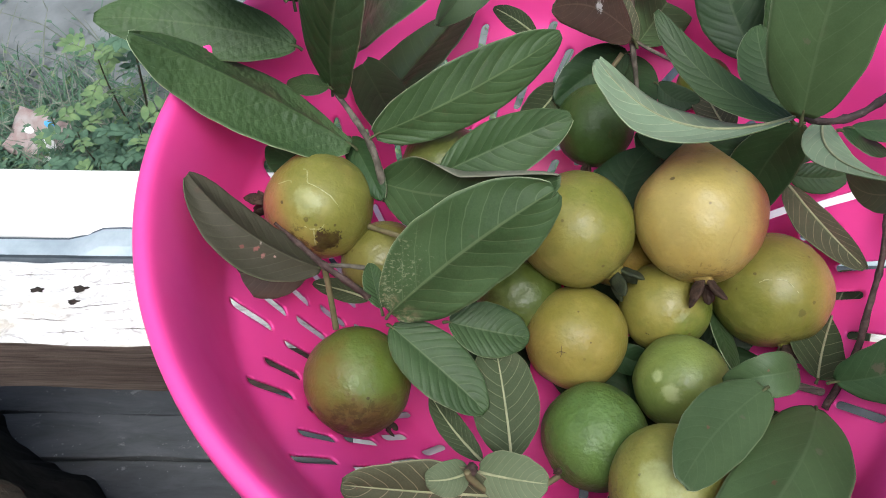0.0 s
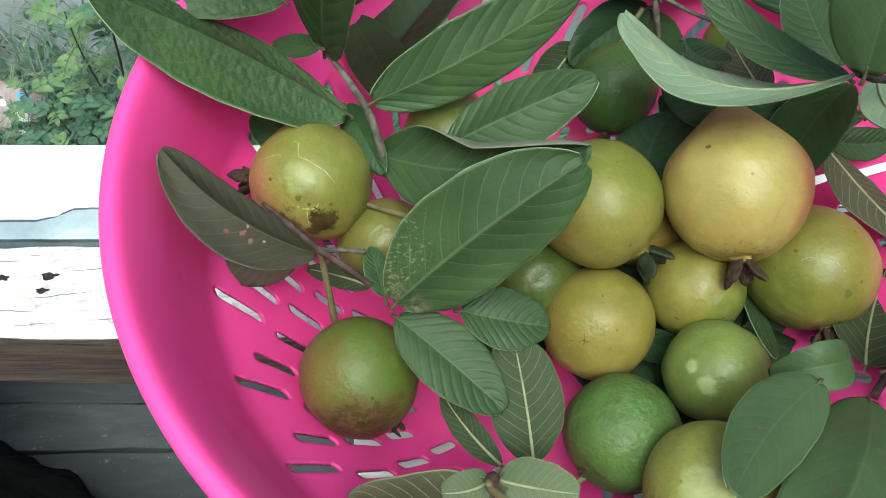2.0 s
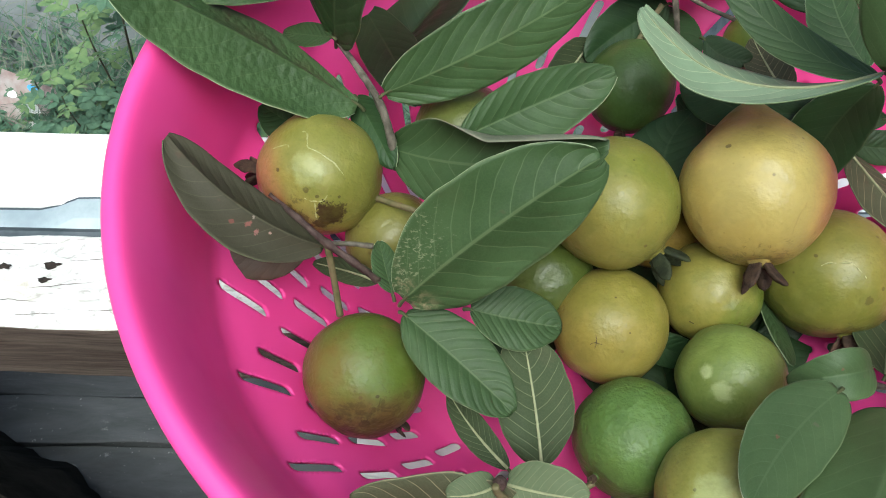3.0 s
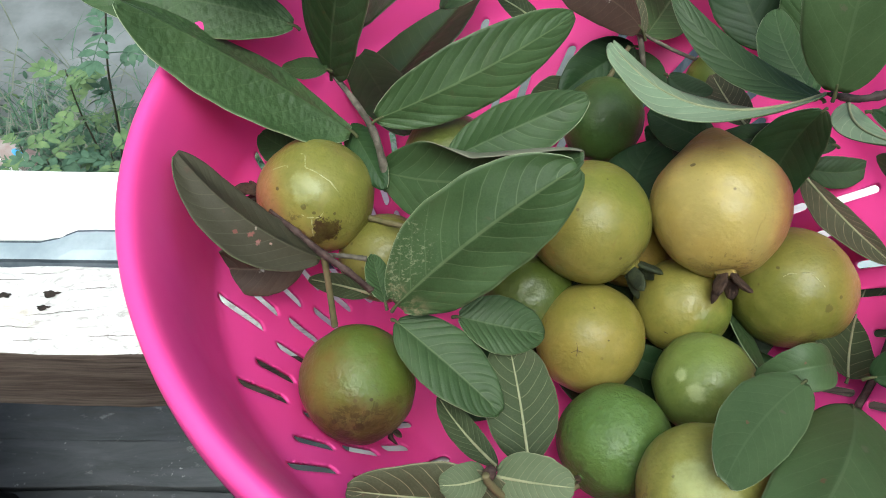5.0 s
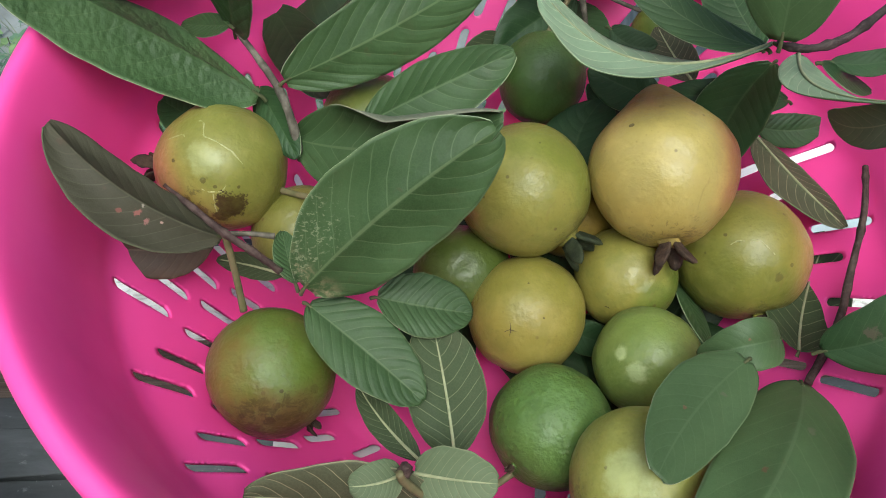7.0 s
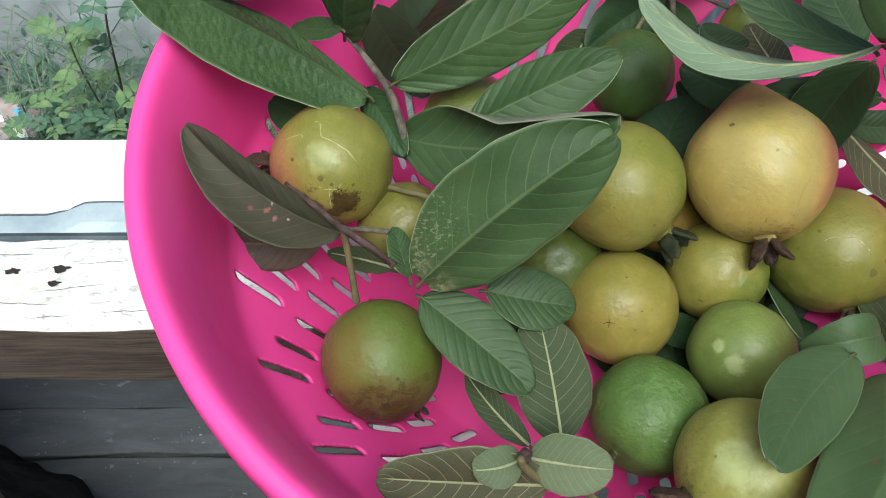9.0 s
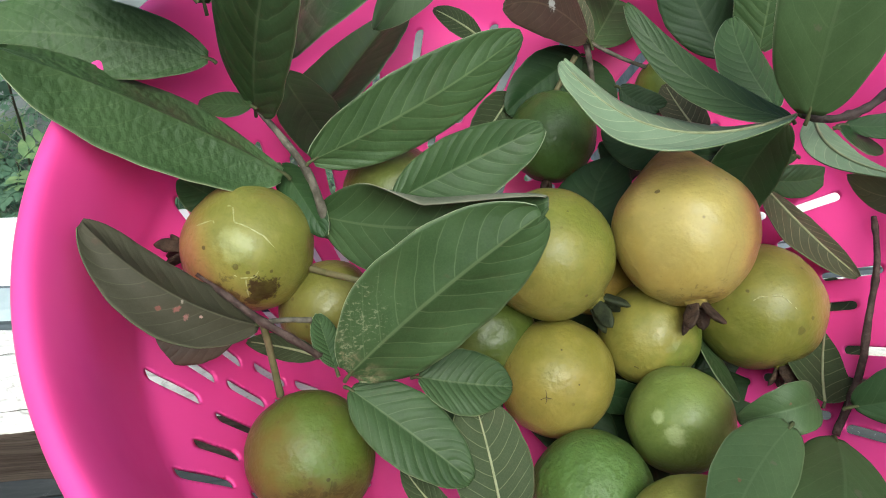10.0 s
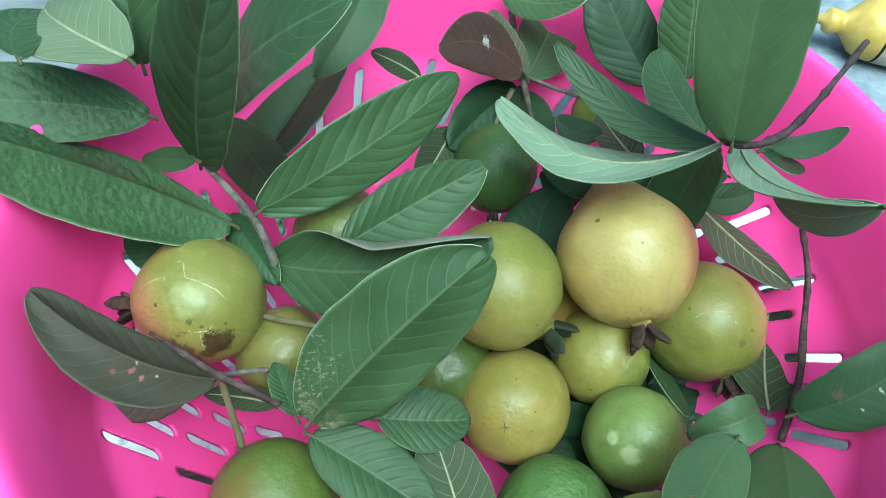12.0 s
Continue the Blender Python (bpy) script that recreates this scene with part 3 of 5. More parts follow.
for x in (-0.12, 1.2):
    for yy in (-0.8, 0.3):
        board("post", x - 0.03, x + 0.03, yy - 0.03, yy + 0.03, GROUND_Z - FLOOR_Z - 0.05, -0.10, [BEAM_SIDE], floor, seed=91, cells=4)

# rough squared timber lying on the deck, mossy top, side coloured near-black for its shade
SHADED_SIDE = plain("timber side in painted shade", (0.004, 0.004, 0.003), (0.018, 0.016, 0.013), 40, 0.95, 1.0, 0.1)
MOSSY = wood("mossy timber top", (0.012, 0.010, 0.007), (0.060, 0.048, 0.034), (10, 30, 30), (0.022, 0.028, 0.012), 0.7, 0.9, 1.0)
tv, tf, tm = [], [], []
ring = [(0.0, 0.0), (0.006, 0.06), (0.013, 0.12), (0.019, 0.160), (0.024, 0.169), (0.05, 0.172), (0.09, 0.170), (0.125, 0.166), (0.138, 0.15), (0.145, 0.0)]
TN = 90
for i in range(TN + 1):
    f = -0.40 + 0.95 * i / TN
    for w, h in ring:
        q = Vector((f * 14, w * 22, h * 22))
        bump = 0.012 * noise.noise(q) + 0.006 * noise.noise(q * 3.1) + 0.003 * noise.noise(q * 8)
        side = w + bump * (1.0 if h < 0.165 else 0.3)
        up = h + (bump * 0.8 if h > 0.1 else 0)
        tv.append((-0.388 + 0.855 * f - 0.52 * side, 0.236 - 0.52 * f - 0.855 * side, max(up, 0.004) + FLOOR_Z))
m9 = len(ring)
for i in range(TN):
    for k in range(m9):
        j = (k + 1) % m9
        tf.append((i * m9 + k, i * m9 + j, (i + 1) * m9 + j, (i + 1) * m9 + k))
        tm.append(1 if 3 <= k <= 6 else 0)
tf += [tuple(reversed(range(m9))), tuple(range(TN * m9, (TN + 1) * m9))]
tm += [0, 0]
timber = thing("timber", "rough squared timber with side coloured dark for shade, lying on grey deck boards", "timber")
for name, which, mat in (("side_face", 0, SHADED_SIDE), ("top_face", 1, MOSSY)):
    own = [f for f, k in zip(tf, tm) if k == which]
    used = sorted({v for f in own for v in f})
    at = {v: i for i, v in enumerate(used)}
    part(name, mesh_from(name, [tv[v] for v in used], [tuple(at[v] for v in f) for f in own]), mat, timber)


# ---- pink basket ----
BX, BY = 0.082, 0.227
LIP_Z = 0.1705
PROFILE = [(0.0, 0.0175), (0.06, 0.0175), (0.098, 0.018), (0.112, 0.0225), (0.130, 0.0385), (0.148, 0.062), (0.162, 0.082), (0.1738, 0.098), (0.1775, 0.113), (0.1803, 0.129), (0.1830, 0.145), (0.1856, 0.156)]
HANDLE_AT, HANDLE_HALF = -90.0, 30.5
SLOT_LEAN = 0.33


def handle(deg):
    """1 inside the two wide grips of the rim, 0 elsewhere."""
    best = 0.0
    for c in (HANDLE_AT, HANDLE_AT + 180):
        d = abs((deg - c + 180) % 360 - 180)
        s = min(max((HANDLE_HALF + 1.5 - d) / 15.0, 0), 1)
        best = max(best, s * s * (3 - 2 * s))
    return best


def basket():
    # distance along the wall, finely spaced
    prof = [Vector(p) for p in PROFILE]
    fine = []
    for i in range(len(prof) - 1):
        p0, p1, p2, p3 = prof[max(i - 1, 0)], prof[i], prof[i + 1], prof[min(i + 2, len(prof) - 1)]
        steps = max(1, int((p2 - p1).length / (0.0012 if p1.x > 0.06 else 0.02)))
        for k in range(steps):
            s = k / steps
            fine.append(0.5 * ((2 * p1) + (p2 - p0) * s + (2 * p0 - 5 * p1 + 4 * p2 - p3) * s * s + (3 * p1 - p0 - 3 * p2 + p3) * s ** 3))
    fine.append(prof[-1])
    arc = [0.0]
    for a, b in zip(fine, fine[1:]):
        arc.append(arc[-1] + (b - a).length)
    fr = np.array([p.x for p in fine])
    fa = np.array(arc)
    fr = np.maximum.accumulate(fr)
    # slots: angle offset in a sector of 15 degrees, inner and outer radius
    slots = []
    for k in range(24):
        base = -165 + 15 * k
        for off, r0, r1 in ((-1.5, 0.1575, 0.1740), (9, 0.1505, 0.1640), (4, 0.1400, 0.1535), (12, 0.1325, 0.1465), (6.2, 0.1215, 0.1350), (14, 0.1155, 0.1280), (8.5, 0.1040, 0.1170)):
            slots.append((base + off, r0, r1))
    for k in range(18):
        slots.append((20 * k, 0.078, 0.094))
        slots.append((20 * k + 10, 0.060, 0.074))
    N = 1200
    verts = []
    rows = len(fine)
    half = 0.0027
    pos_a = np.repeat(fa[:, None], N, 1)
    pos_t = np.repeat((np.arange(N) * 360.0 / N)[None, :], rows, 0)
    new_a, new_t = pos_a.copy(), pos_t.copy()
    drop = np.zeros((rows, N), dtype=bool)
    rr = np.repeat(fr[:, None], N, 1)
    for ang, r0, r1 in slots:
        a0, a1 = np.interp(r0, fr, fa), np.interp(r1, fr, fa)
        lo, hi = np.searchsorted(fa, (a0 - 0.004, a1 + 0.004))
        mid = int(round(ang * N / 360))
        cols = np.arange(mid - 30, mid + 31) % N
        sub = np.ix_(range(lo, min(hi, rows)), cols)
        dt = (pos_t[sub] - ang + 180) % 360 - 180
        yv = pos_a[sub]
        # each slot leans to one side, all the same way round the bowl
        lean = SLOT_LEAN * (0.5 * (a0 + a1) - yv)
        x = np.radians(dt) * rr[sub] - lean
        yc = np.clip(yv, a0 + half, a1 - half)
        d = np.hypot(x, yv - yc)
        gone = d < half - 0.0003
        # the points round each hole move onto its edge
        wide = np.pad(gone, 1)
        ring = np.zeros_like(gone)
        h, w = gone.shape
        for i in range(3):
            for k in range(3):
                ring |= wide[i:i + h, k:k + w]
        ring &= ~gone
        sc = np.where(ring & (d > 1e-6), half / np.maximum(d, 1e-6), 1.0)
        ya = np.where(ring, yc + (yv - yc) * sc, yv)
        xa = x * sc + SLOT_LEAN * (0.5 * (a0 + a1) - ya)
        drop[sub] |= gone
        new_t[sub] = np.where(ring, ang + np.degrees(xa / rr[sub]), new_t[sub])
        new_a[sub] = np.where(ring, ya, new_a[sub])
    r_of = np.interp(new_a, fa, fr)
    z_of = np.interp(new_a, fa, np.array([p.y for p in fine]))
    for i in range(rows):
        for k in range(N):
            t = math.radians(new_t[i, k])
            r = r_of[i, k]
            verts.append((r * math.cos(t), r * math.sin(t), z_of[i, k]))
    faces = []
    for i in range(rows - 1):
        for k in range(N):
            j = (k + 1) % N
            if drop[i, k] or drop[i + 1, k] or drop[i, j] or drop[i + 1, j]:
                continue
            faces.append((i * N + k, i * N + j, (i + 1) * N + j, (i + 1) * N + k))
    # rolled lip, wider at the grips
    last = rows - 1
    for s in range(1, 26):
        f = s / 25
        for k in range(N):
            deg = k * 360.0 / N
            h = handle(deg)
            t = math.radians(deg)
            flange = 0.0030 + 0.015 * h
            if f < 0.55:
                g = f / 0.55
                out = 0.1856 + 0.0068 * g
                z = 0.156 + (LIP_Z - 0.156) * math.sin(g * math.pi / 2)
            elif f < 0.88:
                g = (f - 0.55) / 0.33
                out = 0.1924 + flange * g
                z = LIP_Z - 0.0012 * g * g - 0.005 * h * g
            else:
                g = (f - 0.88) / 0.12
                out = 0.1924 + flange + 0.0010 * math.sin(g * math.pi / 2)
                z = LIP_Z - 0.0012 - 0.005 * h - 0.014 * g
            verts.append((out * math.cos(t), out * math.sin(t), z))
        a = last * N if s == 1 else len(verts) - 2 * N
        b = len(verts) - N
        for k in range(N):
            j = (k + 1) % N
            faces.append((a + k, a + j, b + j, b + k))
    # centre cap uses the first row, which has no radius
    used = sorted({v for f in faces for v in f})
    index = {v: i for i, v in enumerate(used)}
    verts = [verts[v] for v in used]
    faces = [tuple(index[v] for v in f) for f in faces]
    ob = thing("basket", "round pink plastic colander basket with slotted wall on a bench", "basket", at=(BX, BY, 0))
    me = mesh_from("bowl", verts, faces)
    bowl = part("bowl", me, PINK, ob)
    sol = bowl.modifiers.new("wall", "SOLIDIFY")
    sol.thickness = 0.0015
    sol.offset = -1
    fv, ff = [], []
    for r, z in ((0.095, 0.0175), (0.097, BENCH_Z), (0.1, BENCH_Z), (0.1005, 0.0185)):
        fv += [(r * math.cos(math.pi * k / 72), r * math.sin(math.pi * k / 72), z) for k in range(144)]
    for s in range(3):
        ff += [(s * 144 + k, s * 144 + (k + 1) % 144, (s + 1) * 144 + (k + 1) % 144, (s + 1) * 144 + k) for k in range(144)]
    # mould seam across the lip
    seam = []
    t = radians(175.4)
    for r, z in ((0.1850, 0.1585), (0.1880, 0.1650), (0.1905, 0.1690), (0.1934, 0.1706), (0.1955, 0.1694), (0.1964, 0.1600)):
        seam.append((r * math.cos(t), r * math.sin(t), z))
    rod("mould_seam", seam, [0.00030] * 6, PINK, ob, "", 6, 0.1, 5)
    # pale scratches on the lip and on the wall below it
    for k, line in enumerate((((0.1955, 0.1703, 192.4), (0.1930, 0.1706, 192.8), (0.1890, 0.1665, 193.2)), ((0.1809, 0.1335, 202.6), (0.1793, 0.1240, 202.2), (0.1780, 0.1165, 202.6)), ((0.1826, 0.1435, 206.6), (0.1801, 0.1285, 206.0), (0.1780, 0.1165, 206.4)))):
        pts = [(r * math.cos(radians(d)), r * math.sin(radians(d)), z) for r, z, d in line]
        rod("scratch", pts, [0.00012, 0.00030, 0.00012], PINK_PALE, ob, "pale scratch in the plastic", 6, 0.3, k)
    part("foot_ring", mesh_from("foot_ring", fv, ff), PINK, ob)
    return ob


basket()

# ---- guavas ----
def guava(at, size, calyx, skin, label, crown="dry", seed=0, stretch=1.0, neck=0.0, lump=0.02, crown_size=1.0, hidden_crown=False, stalk=None, marks=(), nipple=0.0, dents=(), lobes=4, collar=True):
    """A fruit of the given radius; calyx: the way its blossom end points; stalk: points of its stalk in the world."""
    ob = thing("guava", label, "guava", "guavas in the basket", at=at)
    z = unit(calyx)
    basis = z.to_track_quat("Z", "Y").to_matrix()
    rows, cols = 40, 56
    verts, faces = [], []
    for i in range(rows + 1):
        p = math.pi * i / rows
        for k in range(cols):
            a = 2 * math.pi * k / cols
            zz = math.cos(p)
            r = math.sin(p)
            # blossom end swells a little, stalk end narrows, both ends dimpled
            r *= 1 - neck * max(0.0, -zz) ** 2 * 0.5
            hh = zz * stretch
            hh -= 0.05 * math.exp(-((p / 0.20) ** 2)) * (1 if zz > 0 else 0)
            hh += (0.03 if not nipple else 0.0) * math.exp(-(((math.pi - p) / 0.16) ** 2))
            hh -= nipple * math.exp(-(((math.pi - p) / 0.42) ** 2))
            q = Vector((r * math.cos(a), r * math.sin(a), hh))
            w = noise.noise(q * 1.3 + Vector((seed * 3.1, 0, 0))) * lump * 1.6 + noise.noise(q * 3.3 + Vector((0, seed * 2.7, 0))) * lump * 0.7
            w += noise.noise(q * 9 + Vector((0, 0, seed))) * lump * 0.12
            world_q = basis @ (q * size * (1 + w))
            for way, wide, deep in dents:
                gap = (world_q.normalized() - unit(way)).length
                world_q *= 1 - deep * math.exp(-((gap / wide) ** 2))
            verts.append(world_q)
    for i in range(rows):
        for k in range(cols):
            j = (k + 1) % cols
            faces.append((i * cols + k, (i + 1) * cols + k, (i + 1) * cols + j, i * cols + j))
    body = part("skin", mesh_from("skin", verts, faces), skin, ob)
    if not hidden_crown:
        mat = CALYX if crown == "dry" else CALYX_GREEN
        rng = random.Random(seed)
        base = size * stretch * 0.955
        k0 = size * crown_size
        # fleshy neck that flares out of the fruit
        nv, nf = [], []
        for i, (nr, nz) in enumerate(((0.40, -0.105), (0.28, -0.060), (0.195, -0.01), (0.155, 0.04), (0.140, 0.08), (0.125, 0.10), (0.02, 0.09))):
            for q in range(16):
                a = 2 * math.pi * q / 16
                rr = nr * k0 * (1 + 0.10 * math.sin(3 * a + seed) + 0.05 * math.sin(5 * a))
                nv.append(basis @ Vector((rr * math.cos(a), rr * math.sin(a), base + nz * k0)))
            if i:
                nf += [((i - 1) * 16 + q, (i - 1) * 16 + (q + 1) % 16, i * 16 + (q + 1) % 16, i * 16 + q) for q in range(16)]
        part("calyx_collar", mesh_from("calyx_collar", nv, nf), skin if collar else mat, ob)
        count = lobes
        for s in range(count):
            a0 = 2 * math.pi * (s + 0.35 * rng.random()) / count + seed * 1.3
            ln = k0 * (0.36 + 0.14 * rng.random())
            spread = 0.12 + 0.45 * rng.random()
            bend = rng.uniform(-0.5, 0.7)
            cv, cf = [], []
            start = 0
            tang = Vector((-math.sin(a0), math.cos(a0), 0))
            radial = Vector((math.cos(a0), math.sin(a0), 0))
            pos = radial * k0 * 0.11 + Vector((0, 0, base + 0.07 * k0))
            steps, sides = 8, 8
            for i in range(steps + 1):
                f = i / steps
                ang = spread + bend * f
                along = radial * math.sin(ang) + Vector((0, 0, math.cos(ang)))
                out = radial * math.cos(ang) - Vector((0, 0, math.sin(ang)))
                wid = k0 * 0.105 * (0.85 + 0.45 * math.sin(math.pi * min(1, f * 0.9 + 0.1))) * math.sqrt(max(0.02, 1 - f ** 5))
                thick = k0 * 0.055 * math.sqrt(max(0.03, 1 - f ** 4))
                for q in range(sides):
                    b = 2 * math.pi * q / sides
                    jig = 1 + 0.22 * (rng.random() - 0.5)
                    cv.append(basis @ (pos + tang * wid * math.cos(b) * jig + out * (thick * math.sin(b) * jig + wid * 0.35 * math.cos(b) ** 2)))
                pos = pos + along * ln / steps
            for i in range(steps):
                for q in range(sides):
                    a, b = start + i * sides + q, start + i * sides + (q + 1) % sides
                    cf.append((a, b, b + sides, a + sides))
            cf.append(tuple(start + steps * sides + q for q in range(sides)))
            part("sepal", mesh_from("sepal", cv, cf), mat, ob, "shrivelled brown sepal" if crown == "dry" else "dark green sepal")
    if stalk:
        pts = [Vector(p) - Vector(at) for p in stalk]
        rod("stalk", pts, [0.0017] + [0.0014] * (len(pts) - 2) + [0.0016], STALK, ob, "thin green stalk", 8, 0.1, seed)
    for kind, line, wide in marks:
        pts = []
        for d in line:
            d = unit(d)
            pts.append(d)
        fine = []
        for i in range(len(pts) - 1):
            p0, p1, p2, p3 = pts[max(i - 1, 0)], pts[i], pts[i + 1], pts[min(i + 2, len(pts) - 1)]
            for k in range(6):
                h = k / 6
                d = 0.5 * ((2 * p1) + (p2 - p0) * h + (2 * p0 - 5 * p1 + 4 * p2 - p3) * h * h + (3 * p1 - p0 - 3 * p2 + p3) * h ** 3)
                sway = noise.noise_vector(d * 9 + Vector((seed, 0, 0))) * 0.012
                fine.append((d + sway).normalized())
        fine.append(pts[-1])
        on = []
        cos = [v.co for v in body.data.vertices]
        for d in fine:
            best = max(cos, key=lambda c: c.normalized().dot(d))
            on.append(d * (best.length - wide * 0.62))
        sv, sf = tube(on, [wide * (0.80 + 0.5 * noise.noise(Vector((i * 0.35, seed, 0)))) * min(1, 0.62 + i * 0.1, 0.62 + (len(on) - 1 - i) * 0.1) for i in range(len(on))], 6, 0.15, seed)
        part("scar", mesh_from("scar", sv, sf), SCAR if kind == "pale" else CALYX, ob, "pale scar line on the skin" if kind == "pale" else "dark russet mark")
    return ob


YELLOW, GREEN = (0.345, 0.262, 0.072), (0.081, 0.114, 0.019)
PINKISH, BROWN = (0.303, 0.113, 0.050), (0.074, 0.042, 0.018)
# the faint patch high on this skin is a painted highlight
guava((-0.0452, 0.2414, 0.1113), 0.0282, (-0.95, 0.1, -0.12), guava_skin("skin olive stained", (0.205, 0.183, 0.042), (0.172, 0.172, 0.036), (0.5, 0, 0.5), grime=((-0.15, -0.98, 0.05), 0.75, 1.05, 0.6), blush=(0.344, 0.136, 0.080), blush_axis=(-1, -0.3, 0.1), blush_from=(0.50, 0.95), stains=(((0.28, -0.92, 0.24), 0.25, 0.97), ((0.14, -0.97, 0.10), 0.16, 0.8), ((-0.06, -0.76, 0.64), 0.050, 0.6), ((-0.50, -0.45, 0.72), 0.045, 0.75), ((-0.35, -0.90, 0.25), 0.12, 0.55), ((-0.6, -0.75, 0.2), 0.06, 0.7), ((0.42, -0.76, 0.48), 0.03, 0.7), ((0.10, -0.80, 0.55), 0.03, 0.6)), pale=(((-0.05, -0.50, 0.86), 0.30, 0.28),)),
      "yellow-green guava with a brown bruise and pale scars", seed=1, stretch=1.02, crown_size=0.85, stalk=[(-0.0185, 0.2310, 0.1075), (-0.0115, 0.2262, 0.111), (-0.0045, 0.2213, 0.115), (0.0060, 0.2160, 0.117)],
      marks=(("pale", [(-0.16, 0.09, 0.99), (-0.08, 0.05, 0.99), (-0.06, -0.10, 0.99), (-0.04, -0.20, 0.98), (0.08, -0.26, 0.96), (0.25, -0.34, 0.90), (0.38, -0.42, 0.82), (0.50, -0.52, 0.70)], 0.0006),
             ("pale", [(-0.62, -0.10, 0.78), (-0.50, -0.10, 0.86), (-0.38, -0.12, 0.92), (-0.34, -0.18, 0.92)], 0.0005),
             ("pale", [(-0.12, -0.84, 0.53), (0.02, -0.87, 0.50), (0.18, -0.85, 0.50), (0.26, -0.78, 0.56)], 0.0005),
             ("pale", [(0.06, -0.88, 0.47), (0.05, -0.95, 0.30), (0.06, -0.99, 0.12)], 0.0005)))
guava((-0.0218, 0.1572, 0.0768), 0.0268, (0.58, -0.66, -0.47), guava_skin("skin green russet", GREEN, (0.138, 0.105, 0.025), (-0.9, -0.4, 0.1), (-0.1, 0.8), grime=((0.12, -0.95, 0.15), 0.5, 1.0, 0.65), blush=BROWN, blush_axis=(0.1, -0.9, 0.0), blush_from=(0.40, 0.98), stains=(((0.10, -0.93, 0.35), 0.09, 0.85), ((0.22, -0.78, 0.58), 0.07, 0.6), ((0.0, -0.80, 0.55), 0.05, 0.5), ((-0.3, -0.85, 0.4), 0.05, 0.7), ((-0.1, -0.97, 0.15), 0.14, 0.5), ((0.35, -0.88, 0.3), 0.06, 0.7), ((-0.55, -0.7, 0.3), 0.12, 0.35), ((0.3, -0.62, 0.72), 0.03, 0.7), ((0.74, -0.49, 0.46), 0.10, 0.4))),
      "green guava with russet brown lower side on a thin stalk", seed=2, stretch=1.04, crown_size=0.5, stalk=[(-0.0328, 0.1783, 0.0931), (-0.0345, 0.1880, 0.1080), (-0.0360, 0.1955, 0.1250)])
guava((0.092, 0.2359, 0.0998), 0.0308, (0.62, -0.68, -0.24), guava_skin("skin olive yellow", grime=((0.62, -0.68, -0.24), 0.70, 1.08, 0.5), main=(0.202, 0.184, 0.042), second=(0.145, 0.158, 0.029), axis=(0.3, 0.6, 0.6), split=(0.0, 0.8), stains=(((0.1, 0.1, 0.98), 0.02, 0.5),)),
      "olive yellow guava with a dark green calyx", crown="green", seed=3, stretch=1.02, crown_size=1.0)
guava((0.1535, 0.2372, 0.1147), 0.0335, (0.0, -0.93, -0.30), guava_skin("skin ripe yellow", grime=((0.0, -0.93, -0.3), 0.70, 1.08, 0.5), main=YELLOW, second=(0.335, 0.272, 0.086), axis=(0, 0, 1), blush=PINKISH, blush_axis=(1, -0.15, 0.1), blush_from=(0.42, 0.95), stains=(((-0.61, 0.08, 0.78), 0.035, 0.8), ((-0.2, 0.35, 0.9), 0.05, 0.25), ((0.15, 0.1, 0.98), 0.07, 0.16)), rough=0.28),
      "ripe yellow guava with a pink blush", seed=4, stretch=1.10, neck=0.75, nipple=0.10, crown_size=0.85, dents=(((-0.36, 0.22, 0.90), 0.30, 0.045), ((0.22, 0.02, 0.97), 0.13, 0.014), ((-0.61, 0.08, 0.78), 0.06, 0.02)))
guava((0.0933, 0.1891, 0.0638), 0.0280, (-0.92, 0.40, 0.12), guava_skin("skin ochre", grime=((-0.92, 0.4, 0.12), 0.70, 1.08, 0.5), main=(0.213, 0.174, 0.039), second=(0.186, 0.166, 0.032), axis=(0, 0.5, 0.5), stains=(((-0.40, -0.62, 0.67), 0.05, 0.22), ((-0.86, 0.42, 0.2), 0.16, 0.55), ((0.1, -0.5, 0.85), 0.022, 0.7), ((-0.1, 0.05, 0.99), 0.018, 0.7))),
      "ochre yellow guava with a dark calyx", seed=5, crown_size=0.8, marks=(("dark", [(-0.50, -0.62, 0.62), (-0.42, -0.61, 0.68), (-0.30, -0.66, 0.70)], 0.0003), ("dark", [(-0.43, -0.50, 0.75), (-0.41, -0.61, 0.68), (-0.44, -0.70, 0.57)], 0.0003)))
guava((0.2005, 0.2145, 0.0739), 0.0315, (0.13, -0.95, -0.20), guava_skin("skin olive blushed", grime=((0.13, -0.95, -0.2), 0.70, 1.08, 0.5), main=(0.189, 0.172, 0.037), second=(0.136, 0.143, 0.025), axis=(-0.5, -0.7, 0), split=(0.1, 0.9), blush=(0.336, 0.192, 0.080), blush_axis=(1, -0.1, 0.15), blush_from=(0.45, 0.98), stains=(((0.11, -0.77, 0.63), 0.07, 0.5), ((-0.58, -0.14, 0.80), 0.03, 0.6), ((0.3, -0.6, 0.7), 0.03, 0.5))),
      "olive guava with a pale cracked scar", seed=6, crown_size=0.75, marks=(("pale", [(-0.56, -0.31, 0.77), (-0.45, -0.28, 0.85), (-0.35, -0.30, 0.89), (-0.20, -0.31, 0.92), (-0.11, -0.37, 0.92), (0.03, -0.52, 0.85)], 0.0006),))
